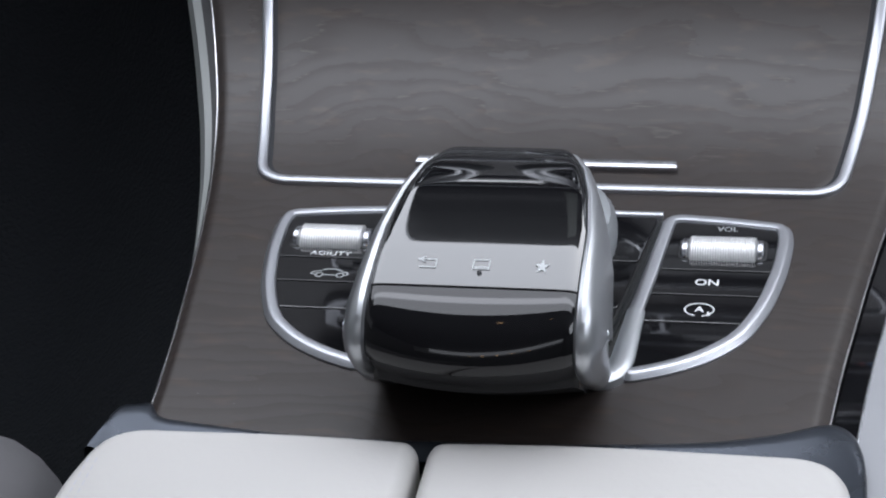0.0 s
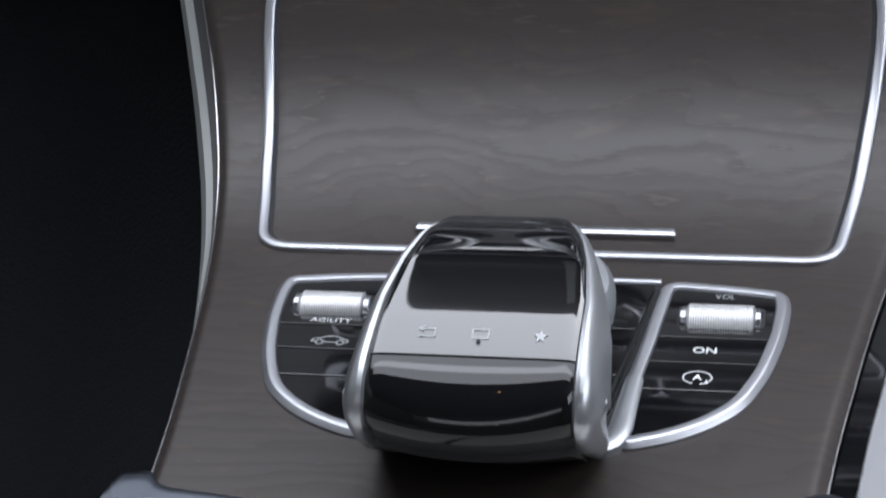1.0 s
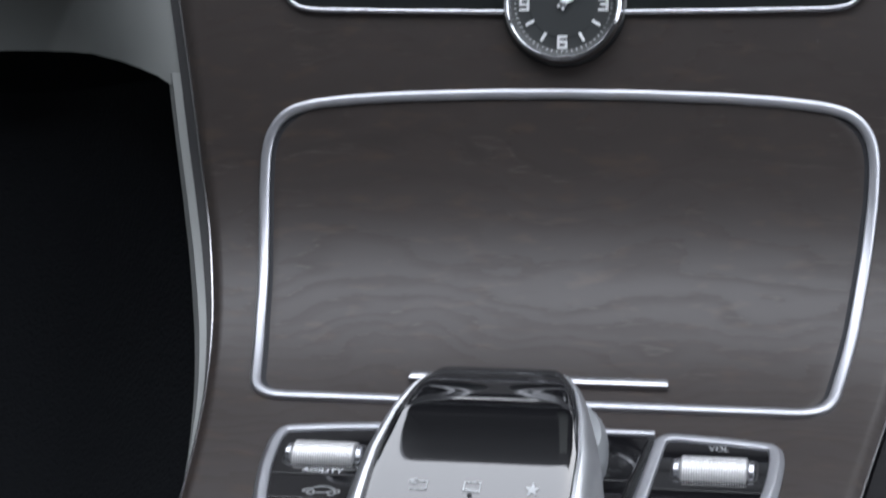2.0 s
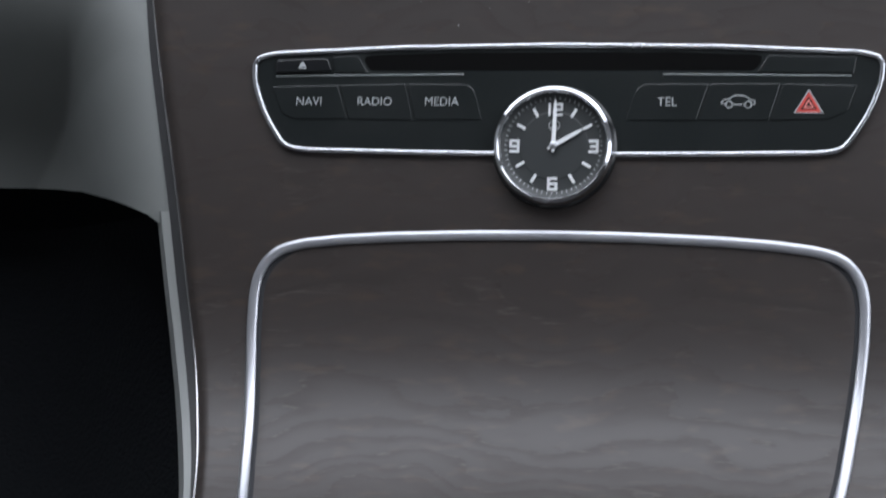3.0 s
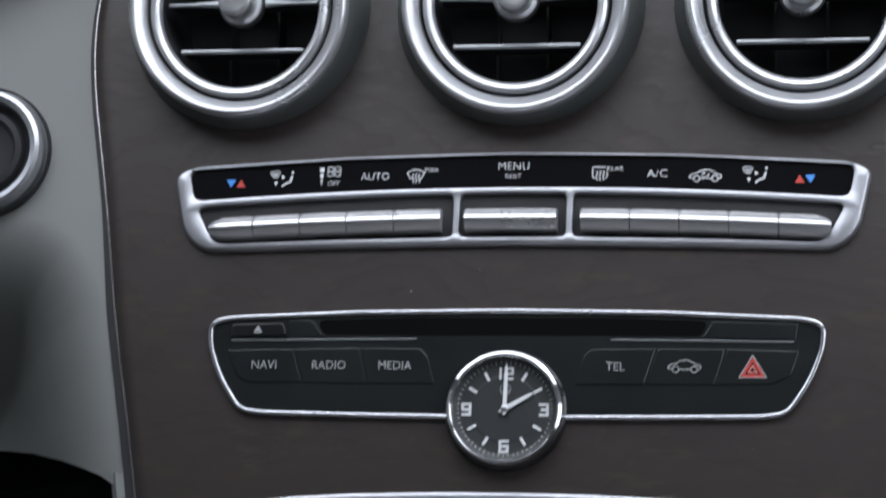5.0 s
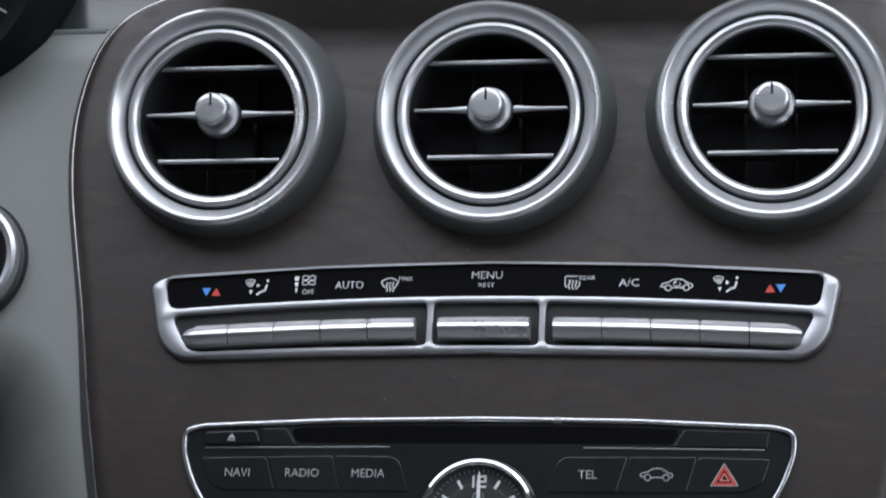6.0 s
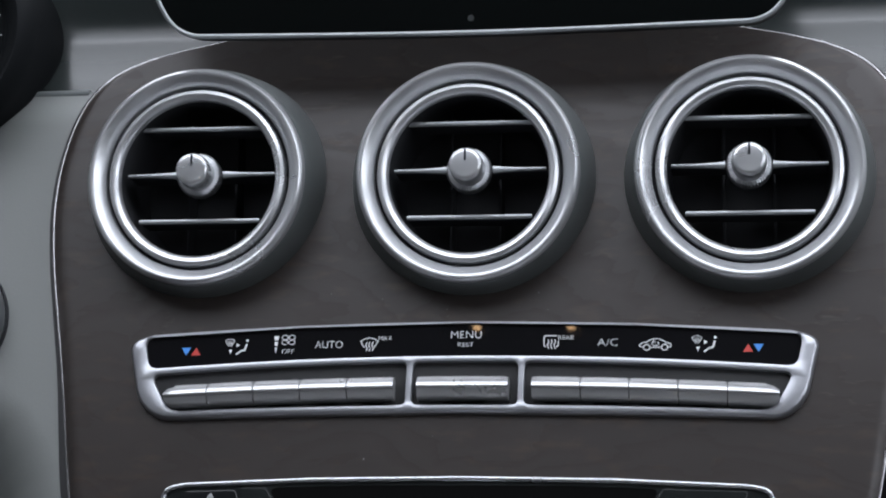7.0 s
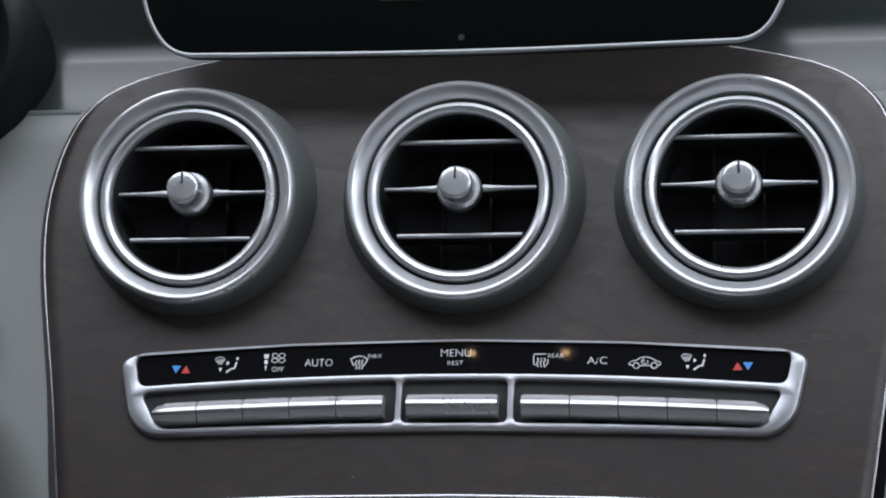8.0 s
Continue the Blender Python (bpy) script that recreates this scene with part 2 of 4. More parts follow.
def bevelled_rail(path, half, height, h0=0.0, where=P):
    """A closed flat-topped bar with a broad outer bevel and a narrow inner one."""
    profile = [(-1, 0), (-1, 0.30), (-0.45, 0.86), (-0.25, 0.97), (0.0, 1.0), (0.62, 1.0), (0.82, 0.92), (1.0, 0.6), (1.0, 0)]
    bm = bmesh.new()
    loops = [[bm.verts.new(where(x, s, h0 + height * h)) for x, s in inset(path, half * d)] for d, h in profile]
    k = len(path)
    for a, b in zip(loops, loops[1:]):
        for i in range(k):
            bm.faces.new((a[i], a[(i + 1) % k], b[(i + 1) % k], b[i]))
    return bm


def strokes(lines, width, h, where=P):
    """Flat printed lines; a line that ends where it began is closed."""
    bm = bmesh.new()
    for line in lines:
        for a, b in zip(line, line[1:]):
            a, b = Vector(a), Vector(b)
            if (b - a).length < 1e-6:
                continue
            d = (b - a).normalized()
            nrm = Vector((-d.y, d.x)) * width / 2
            e = d * width * 0.4
            q = [a - e - nrm, b + e - nrm, b + e + nrm, a - e + nrm]
            bm.faces.new([bm.verts.new(where(v.x, v.y, h)) for v in q])
    return bm


def flat(shapes, h, where=P):
    bm = bmesh.new()
    for pts in shapes:
        f = bm.faces.new([bm.verts.new(where(x, s, h)) for x, s in pts])
        bmesh.ops.triangulate(bm, faces=[f])
    return bm


def arc(cx, cy, rx, ry, a0, a1, n=14):
    return [(cx + rx * math.cos(radians(a0 + (a1 - a0) * i / n)), cy + ry * math.sin(radians(a0 + (a1 - a0) * i / n))) for i in range(n + 1)]


def lettering(name, body, x, s, width, tall, h, mat, parent, where=P, weight=0.0):
    """Printed words, centred at x and s, of the given width and height of capitals."""
    cu = bpy.data.curves.new(name, "FONT")
    cu.body, cu.offset, cu.resolution_u = body, weight, 3
    tmp = new(name, cu)
    dg = bpy.context.evaluated_depsgraph_get()
    me = bpy.data.meshes.new_from_object(tmp.evaluated_get(dg))
    bpy.data.objects.remove(tmp)
    bm = bmesh.new()
    bm.from_mesh(me)
    bpy.data.meshes.remove(me)
    xs, ys = [v.co.x for v in bm.verts], [v.co.y for v in bm.verts]
    x0, x1, y0, y1 = min(xs), max(xs), min(ys), max(ys)
    for v in bm.verts:
        v.co = where(x + ((v.co.x - x0) / (x1 - x0) - 0.5) * width, s + ((v.co.y - y0) / (y1 - y0) - 0.5) * tall, h)
    return part(name, bm, mat, parent, smooth=False)


def lathe(profile, n=64, m=Matrix(), ripple=None):
    """Turns (radius, height) in millimetres about z."""
    bm = bmesh.new()
    loops = []
    for r, z in profile:
        ring = []
        for i in range(n):
            a = 2 * math.pi * i / n
            rr = r * (ripple(i) if ripple else 1)
            ring.append(bm.verts.new(m @ Vector((rr * math.cos(a) / 1000, rr * math.sin(a) / 1000, z / 1000))))
        loops.append(ring)
    for a, b in zip(loops, loops[1:]):
        for i in range(n):
            bm.faces.new((a[i], a[(i + 1) % n], b[(i + 1) % n], b[i]))
    return bm


def cap(bm, ring_start, n):
    bm.verts.ensure_lookup_table()
    bm.faces.new([bm.verts[ring_start + i] for i in range(n)])
    return bm


def box(x0, x1, y0, y1, z0, z1, bevel=0.0):
    bm = bmesh.new()
    bmesh.ops.create_cube(bm, size=1)
    for v in bm.verts:
        v.co = Vector(((x0 + x1) / 2 + v.co.x * (x1 - x0), (y0 + y1) / 2 + v.co.y * (y1 - y0), (z0 + z1) / 2 + v.co.z * (z1 - z0)))
    if bevel:
        bmesh.ops.bevel(bm, geom=bm.edges[:], offset=bevel, segments=4, affect="EDGES", profile=0.5)
    return bm


def smooth_line(pts, n=4):
    out = []
    for i in range(len(pts) - 1):
        p0, p1, p2, p3 = (Vector(pts[min(max(j, 0), len(pts) - 1)]) for j in (i - 1, i, i + 1, i + 2))
        for j in range(n):
            t = j / n
            out.append(0.5 * ((2 * p1) + (p2 - p0) * t + (2 * p0 - 5 * p1 + 4 * p2 - p3) * t * t + (3 * p1 - p0 - 3 * p2 + p3) * t ** 3))
    out.append(Vector(pts[-1]))
    return out

# ---- the setting ----
EDGE_S = [-60, -14, 17, 48, 68, 92, 118, 154, 178, 196, 214, 258, 313, 359, 380, 410, 435, 458, 477, 487, 493, 499, 503, 506]
EDGE_X = [96, 99.2, 102.4, 106.8, 109.5, 113.5, 118.2, 125, 130.3, 133.8, 138, 146, 157.2, 164.5, 168.5, 174, 176, 173.5, 167.5, 160, 152, 138, 121, 104]


def half_width(s):
    r = min(12.0, max(1.5, (500 - s) / 4))
    return float(np.mean(np.interp([s + r * k for k in (-1, -0.75, -0.5, -0.25, 0, 0.25, 0.5, 0.75, 1)], EDGE_S, EDGE_X)))


def loft(rows, left, right, height, nx, skip=None):
    """A sheet over the rows of s, from left(s) to right(s), with height(x, s)."""
    bm = bmesh.new()
    loops = []
    for s in rows:
        a, b = left(s), right(s)
        loops.append([bm.verts.new(P(a + (b - a) * i / nx, s, height(a + (b - a) * i / nx, s))) for i in range(nx + 1)])
    for k in range(len(rows) - 1):
        for i in range(nx):
            q = (loops[k][i], loops[k][i + 1], loops[k + 1][i + 1], loops[k + 1][i])
            if skip:
                s = (rows[k] + rows[k + 1]) / 2
                a, b = left(s), right(s)
                if skip(a + (b - a) * (i + 0.5) / nx, s):
                    continue
            bm.faces.new(q)
    return bm


def span(a, b, step):
    n = max(1, round((b - a) / step))
    return [a + (b - a) * i / n for i in range(n + 1)]


def ease(t):
    t = min(1.0, max(0.0, t))
    return t * t * (3 - 2 * t)


part_floor = part("floor", box(-0.8, 0.8, -1.7, 1.1, -0.03, 0.0), CARPET)
tagged(part_floor, "black carpeted car floor", "floor", kind="structure")
roof = part("ceiling", box(-0.8, 0.8, -1.7, -0.19, 1.16, 1.19), LINER)
tagged(roof, "grey fabric headliner above the seats", "ceiling", kind="structure")
for nm, x in (("wall_left", -0.79), ("wall_right", 0.79)):
    w = part(nm, box(x - 0.02, x + 0.02, -1.7, 1.1, 0.0, 0.82), GREYSOFT)
    tagged(w, "grey door trim below the side windows", "door trim", kind="structure")
    w = part(nm + "_pillar", box(x - 0.02, x + 0.02, -1.7, -0.85, 0.82, 1.16), LINER)
    tagged(w, "grey pillar trim beside the rear window", "pillar", kind="structure")
back = part("wall_back", box(-0.8, 0.8, -1.72, -1.68, 0.0, 0.90), LINER)
tagged(back, "dark rear wall of the cabin", "wall", kind="structure")
# Unseen; raised past the dashboard to keep sky out of the pad's reflection.
bulk = part("wall_front", box(-0.8, 0.8, 0.62, 0.66, 0.0, 0.98), CARPET)
tagged(bulk, "unseen black bulkhead behind the dashboard, raised to block the sky", "wall", kind="structure")

# The grey dashboard skin: a cove behind the veneer panel, rising to the screen.


def dash_height(x, s):
    return float(np.mean([np.interp(s + d, [470, 484, 496, 508, 518, 535, 550, 562, 575, 590, 640, 700], [-7, -7.5, -13.5, -18.5, -20, -15, -9, -7, -13, -30, -110, -250]) for d in (-9, -6, -3, 0, 3, 6, 9)]))


dash = part("dashboard_skin", loft(span(486, 700, 2.0), lambda s: -700, lambda s: 700, dash_height, 60), DASHGREY)
tagged(dash, "smooth grey dashboard skin behind the vents", "dashboard", kind="structure")
FOLD = [(-154.5, 243), (-157, 251), (-159.5, 262.6), (-163, 276), (-166.5, 290), (-170.3, 302), (-173.8, 314.5), (-179, 325), (-186.5, 336), (-196, 342.2), (-221, 346.7), (-260, 350), (-440, 354)]


def fold_distance(x, s):
    """How far a place lies inside the hollow of the knee panel."""
    best, sign = 1e9, 1
    p = Vector((x, s))
    for a, b in zip(FOLD, FOLD[1:]):
        a, b = Vector(a), Vector(b)
        t = min(1, max(0, (p - a).dot(b - a) / (b - a).length_squared))
        q = a.lerp(b, t)
        d = (p - q).length
        if d < best:
            best, sign = d, 1 if (b - a).x * (p - a).y - (b - a).y * (p - a).x < 0 else -1
    return best * -sign


def knee_height(x, s):
    d = max(0.0, fold_distance(x, s) + 13)
    if d < 40:
        deep = 0.019 * d * d
    elif d < 60:
        deep = 30.4 + 1.52 * (d - 40)
    else:
        deep = 60.8 + 38 * (1 - math.exp((60 - d) / 25))
    return -3 - deep - 4 * ease((s - 470) / 16)


def gap(s):
    return float(np.interp(s, [60, 118, 161, 196, 225, 260, 313, 359, 435, 490], [0.6, 1.2, 3.0, 4.4, 4.6, 4.4, 4.0, 2.6, 2.2, 2.0]))


def hollow_floor(x):
    return float(np.interp(x, [-260, -237, -223, -207, -195, -183, -173.5, -166.7, -160.6, -157, -150], [274.5, 274.4, 272.6, 268.8, 264.3, 260, 256.2, 253.3, 250.5, 248, 243]))


kb = bmesh.new()
knee_rows = []
for v in [k / 110 for k in range(111)]:
    row = []
    for k in range(131):
        u = 1 - (1 - k / 130) ** 1.5
        s = hollow_floor(-420 + 270 * u) * (1 - v) + 486 * v
        x = -420 + (420 - half_width(s) - gap(s)) * u
        row.append(kb.verts.new(P(x, s, knee_height(x, s))))
    knee_rows.append(row)
for a, b in zip(knee_rows, knee_rows[1:]):
    for k in range(130):
        kb.faces.new((a[k], a[k + 1], b[k + 1], b[k]))
knee = part("knee_panel", kb, GREYSOFT)
seam_rail = part("seam_roll", rail([(x, 485.6) for x in span(-420, -168, 6)], 1.8, 2.4, -9.0, closed=False), KNEEDARK)
tagged(seam_rail, "dark rolled seam between dashboard skin and knee panel", "trim", kind="structure")
tagged(knee, "soft grey knee panel with a hollow below the ignition", "dashboard", kind="structure")
kneeR = part("glovebox_panel", loft(span(150, 486, 4.0), lambda s: half_width(s) + gap(s), lambda s: 500, lambda x, s: -6, 40), GREYSOFT)
tagged(kneeR, "soft grey panel beside the console", "dashboard", kind="structure")
STRIP = [60, 80, 118, 161, 196, 230, 262]


def strip_width(s):
    return float(np.interp(s, STRIP, [0.4, 1.5, 4.2, 6.2, 6.8, 6.8, 6.6]))


strip = part("side_strip", loft(span(60, 251, 3.0), lambda s: -half_width(s) - gap(s) - strip_width(s), lambda s: -half_width(s) - gap(s),
             lambda x, s: -2.9 - 1.6 * max(0.0, -half_width(s) - gap(s) - strip_width(s) / 2 - x), 4), GREYSOFT)
tagged(strip, "narrow grey strip along the console's side", "trim", kind="structure")
well = part("footwell", loft(span(-80, 262, 8.0), lambda s: -460, lambda s: -half_width(s) - gap(s) - 1, lambda x, s: -70 - 60 * ease((-half_width(s) - x) / 120), 24), CARPET)
tagged(well, "black carpeted footwell side", "footwell", kind="structure")

# ---- the centre console ----
console = thing("centre_console", "dark open-pored ash veneer centre console", "console", P(0, 0))
VENTS = [(-110.3, 434), (0.0, 434), (110.3, 434)]


def in_vent(x, s):
    return any((x - a) ** 2 + (s - 3 - b) ** 2 < 39 ** 2 for a, b in VENTS)


part("veneer_panel", loft(span(-30, 506, 2.5), lambda s: -half_width(s), lambda s: half_width(s),
     lambda x, s: -2.2 * ease((abs(x) - half_width(s) + 4.5) / 4.5) ** 2, 150, in_vent), VENEER, console)
for side in (-1, 1):
    edge = [(side * (half_width(s) + 0.3), s) for s in span(-24, 506, 4)]
    part("edge_line", rail(edge, 0.45, 0.6, -2.4, closed=False, n=5), LINE, console, "thin dark metal edge line")
    lo, hi = (lambda s: -half_width(s) - gap(s) + 0.1, lambda s: -half_width(s) + 0.2) if side < 0 else (lambda s: half_width(s) - 0.2, lambda s: half_width(s) + max(7.0 * ease((150 - s) / 60), gap(s)) + 1)
    part("edge_band", loft(span(-30, 505, 4), lo, hi, (lambda x, s: -2.7) if side < 0 else (lambda x, s: -4.5), 4), MATT if side < 0 else PIANO, console, "black edge band")
    flank = loft(span(-60, 262, 6), (lambda s: -half_width(s) - gap(s) - 30) if side < 0 else (lambda s: half_width(s) + 9), (lambda s: -half_width(s) - gap(s) + 1) if side < 0 else (lambda s: half_width(s) + 90),
                 (lambda x, s: -7 - 5.0 * (-half_width(s) - gap(s) + 1 - x)) if side < 0 else (lambda x, s: -3 - 14 * ((x - half_width(s) - 9) / 81) ** 2), 12)
    # The left cheek is coloured black to stand in for the shade beside it.
    part("side_cheek", flank, CARPET if side < 0 else GREYLEATHER, console)
part("edge_line", rail([(half_width(s) + 8.6, s) for s in span(-24, 140, 4)], 0.6, 1.0, -4.6, closed=False, n=5), BRIGHT, console, "thin bright metal edge line")
part("edge_band_top", loft(span(506, 512, 3), lambda s: -104, lambda s: 104, lambda x, s: -(s - 506) * 1.5, 20), MATT, console)

# ---- the lid of the storage tray ----
lid = thing("storage_lid", "dark ash veneer tray lid with a chrome surround", "lid", P(0, 180))
LID_R = [(99.0, 112.3), (103, 135), (106, 152), (110.3, 186), (112.2, 206), (112.4, 219), (111.2, 226.5), (108.2, 232.2), (103.2, 236.3), (95, 238.7), (80, 240.5), (60, 241.8), (30, 242.8), (0, 243.2)]
LID = LID_R + mirror(LID_R)[1:]
lid_path = dense(rounded(LID, [13] + [5] * (2 * len(LID_R) - 3) + [13], 8), 3.5)


def lid_half(s):
    w = float(np.interp(s, [112, 135, 152, 186, 206, 219, 243], [98.8, 103, 106, 110.3, 112.2, 112.4, 112.4])) - 3.0
    if s < 124:
        w -= 11 * (1 - math.sqrt(max(0, 1 - ((124 - s) / 11) ** 2))) if s > 113 else 11
    if s > 218:
        k = min(1, (s - 218) / 21)
        w -= 24 * (1 - math.sqrt(max(0, 1 - k * k)))
    return w


part("lid_panel", loft(span(114.5, 241, 2.2), lambda s: -lid_half(s), lambda s: lid_half(s), lambda x, s: 0.55 - 0.3 * ease((abs(x) - lid_half(s) + 2) / 2), 110), VENEER, lid)
part("shadow_gap", rail(inset(lid_path, 2.4), 1.6, 0.35, 0.05, n=4), DEEP, lid)
part("lid_surround", rail(lid_path, 2.0, 2.0, 0.0), FRAME, lid, "bright chrome surround")
part("pull_bar", slab(rounded([(-45.5, 122.2), (45.5, 122.2), (44.8, 126.2), (-44.8, 126.2)], 0.6, 3), 0.3, 3.0, 0.6), BRIGHT, lid, "bright chrome pull bar")

# ---- control panels either side of the hand rest ----


def cut(pts, lo, hi):
    """The stretch of an outline between two values of s."""
    for limit, keep in ((lo, 1), (hi, -1)):
        out = []
        for a, b in zip(pts, pts[1:] + pts[:1]):
            ia, ib = (a[1] - limit) * keep >= 0, (b[1] - limit) * keep >= 0
            if ia:
                out.append(a)
            if ia != ib:
                t = (limit - a[1]) / (b[1] - a[1])
                out.append((a[0] + (b[0] - a[0]) * t, limit))
        pts = out
    return pts


CAR = [[(-6, -0.9), (-6, -0.2), (-5.4, 0.5), (-3.2, 1.0), (-2.2, 1.7), (-1.2, 2.15), (0.4, 2.3), (1.8, 2.15), (3.2, 1.4), (4.4, 0.6), (5.7, 0.3), (6.0, -0.4), (5.8, -1.1), (4.8, -1.2)],
       [(-4.6, -1.2), (-6, -0.6)], [(-2.0, -1.2), (2.3, -1.2)], arc(-3.3, -1.2, 1.2, 1.2, 0, 360, 10), arc(3.6, -1.2, 1.2, 1.2, 0, 360, 10)]


def place_lines(lines, x, s, k=1.0, ks=None):
    return [[(x + a * k, s + b * (ks or k)) for a, b in line] for line in lines]


def control_panel(side):
    base = [(41, 4.6), (53, 9.2), (64, 16.2), (74.5, 27.5), (81, 46), (84.6, 66), (85.6, 84), (84.0, 92.4), (66, 95.2), (43.6, 97.0), (40.2, 60), (36.8, 30), (37.5, 8)]
    flip = (lambda q: q) if side > 0 else mirror
    names = ("volume wheel and start-stop button", "agility wheel and car button")
    panel = thing("control_panel", "chrome-framed gloss black control panel with " + names[0 if side > 0 else 1], "control panel", P(side * 64, 50), "panels beside the hand rest")
    path = dense(rounded(flip(base), 7, 5), 3)
    part("backing", slab(inset(path, 1.0), -0.5, 0.6, 0.2), MATT, panel)
    part("frame", bevelled_rail(inset(path, 2.0), 2.5, 2.4, 0.0), FRAME, panel, "satin chrome frame")
    glass = inset(path, 4.3)
    joints = [0, 34.6, 49.6, 63.6, 100]
    for lo, hi in zip(joints, joints[1:]):
        seg = cut(glass, lo + 0.25, hi - 0.25)
        part("button", slab(seg, 0.3, 1.5, 0.35), PIANO, panel, smooth=False)
    part("wheel_recess", slab(rounded([(side * 64 - 14, 69.3), (side * 64 + 14, 69.3), (side * 64 + 14, 82.0), (side * 64 - 14, 82.0)], 3), 1.0, 1.75, 0.2), MATT, panel)
    m = Matrix.Translation(P(side * 64, 75.0, -0.5)) @ pose(0, 0, 0, 10, 0, 0) @ pose(0, 0, 0, 0, 90, 0)
    ribs = [(2, -10.6), (5.6, -10.6)] + [(6.5 if k % 2 else 6.15, -10.2 + 0.4 * k) for k in range(52)] + [(5.6, 10.6), (2, 10.6)]
    part("wheel", lathe(ribs, 40, m), KNURL, panel, "ribbed metal thumb wheel", smooth=False)
    for e in (-1, 1):
        part("wheel_end", lathe([(0.1, e * 13.2), (4.4, e * 13.2), (5.4, e * 12.6), (5.6, e * 11.2), (5.2, e * 10.8)], 32, m), BRIGHT, panel)
    if side > 0:
        lettering("lettering", "ON", 60.3, 56.8, 7.4, 3.4, 1.56, WHITE, panel, weight=0.012)
        lettering("lettering", "VOL", 64.6, 88.2, 6.6, 2.8, 1.56, GREYINK, panel)
        lettering("lettering", "A", 59.2, 41.9, 3.0, 2.9, 1.56, WHITE, panel, weight=0.02)
        part("symbol", strokes([arc(59.2, 41.7, 4.4, 3.3, -55, 205, 22), [(60.4, 38.4), (62.4, 38.8), (61.9, 40.4)], arc(59.2, 41.7, 4.4, 3.3, 215, 250, 5)], 0.55, 1.56), WHITE, panel)
    else:
        lettering("lettering", "AGILITY", -62.7, 66.2, 13.8, 2.3, 1.56, WHITE, panel)
        part("symbol", strokes(place_lines(CAR, -60.3, 54.6, 1.0), 0.55, 1.56), GREYINK, panel)
    return panel


control_panel(1)
control_panel(-1)

# ---- the hand rest with its touch pad ----
rest = thing("touch_controller", "gloss black hand rest with silver side arches over the dial", "touch controller", P(0, 0))
ARCH = [(57, 38), (56.5, 46), (53, 50.6), (43, 52.0), (30, 51.5), (20, 50.5), (10, 49.3), (1, 48.1), (-6.6, 46.7), (-12.5, 45.4), (-16, 44.3), (-20, 42.6), (-24.2, 39.6), (-27, 35.5), (-28.2, 31), (-26.6, 26.0), (-22.0, 19.5), (-14.5, 13), (-6.5, 6), (1.5, 0)]


ARCHC = smooth_line(ARCH)


def rest_half(i):
    s, h = ARCHC[i]
    if i < len(ARCHC) * 0.7:
        return float(np.interp(s, [-28, -12, 10, 29, 42, 52, 56], [29.4, 29.2, 28.8, 26.6, 23.6, 19.0, 16.5]))
    return float(np.interp(h, [0, 12, 29], [28.9, 29.4, 29.4]))


REST_X = 1.6


def belly(i):
    """How far the front of the hand rest bulges towards the armrest."""
    return 5.0 * ease((i - seam) / (low - seam)) - 2.0 * ease((i - low) / (len(ARCHC) - low))


def arch_sheet(i0, i1, lift, shrink, nx=72):
    bm = bmesh.new()
    loops = []
    for i in range(i0, i1 + 1):
        a, b = ARCHC[max(0, i - 1)], ARCHC[min(len(ARCHC) - 1, i + 1)]
        d = (b - a).normalized()
        n = Vector((d.y, -d.x))
        n = -n if n.y < 0 and abs(n.y) > abs(n.x) else n
        n = n if (n.y > 0 or n.x < 0) else -n
        w = rest_half(i) - shrink
        row = []
        for j in range(nx + 1):
            u = -1 + 2 * j / nx
            crown = lift + 0.05 - 0.07 * u * u - 0.8 * abs(u) ** 22
            q = ARCHC[i] + n * crown
            row.append(bm.verts.new(P(REST_X + u * w, q.x - belly(i) * (1 - u * u), q.y - 0.25 * belly(i) * (1 - u * u))))
        loops.append(row)
    for a, b in zip(loops, loops[1:]):
        for j in range(nx):
            bm.faces.new((a[j], a[j + 1], b[j + 1], b[j]))
    return bm


def crossing(s_at):
    return min((i for i in range(len(ARCHC)) if ARCHC[i].y > 25), key=lambda i: abs(ARCHC[i].x - s_at))


seam, low = crossing(-14.2), min((i for i in range(len(ARCHC)) if ARCHC[i].x < -15), key=lambda i: abs(ARCHC[i].y - 28))
part("touch_pad", arch_sheet(0, seam, 0.0, 0), PADGLOSS, rest, "gloss black touch pad")
part("seam", arch_sheet(seam - 1, seam + 3, -0.7, 0), DEEP, rest)
part("palm_rest", arch_sheet(seam + 1, low, 0.0, 0), PIANO, rest, "gloss black palm rest")
part("skirt", arch_sheet(low, len(ARCHC) - 1, -0.9, 0), MATT, rest)


def on_pad(x, s, h):
    i = min((k for k in range(len(ARCHC) - 1) if ARCHC[k].y > 25), key=lambda k: abs(ARCHC[k].x - s))
    a, b = (ARCHC[i], ARCHC[i + 1]) if ARCHC[i].x >= s else (ARCHC[max(0, i - 1)], ARCHC[i])
    t = (s - a.x) / (b.x - a.x) if abs(b.x - a.x) > 1e-6 else 0
    w = rest_half(i)
    return P(REST_X + x, s, a.y + (b.y - a.y) * t + 0.05 - 0.07 * (x / w) ** 2 + h)


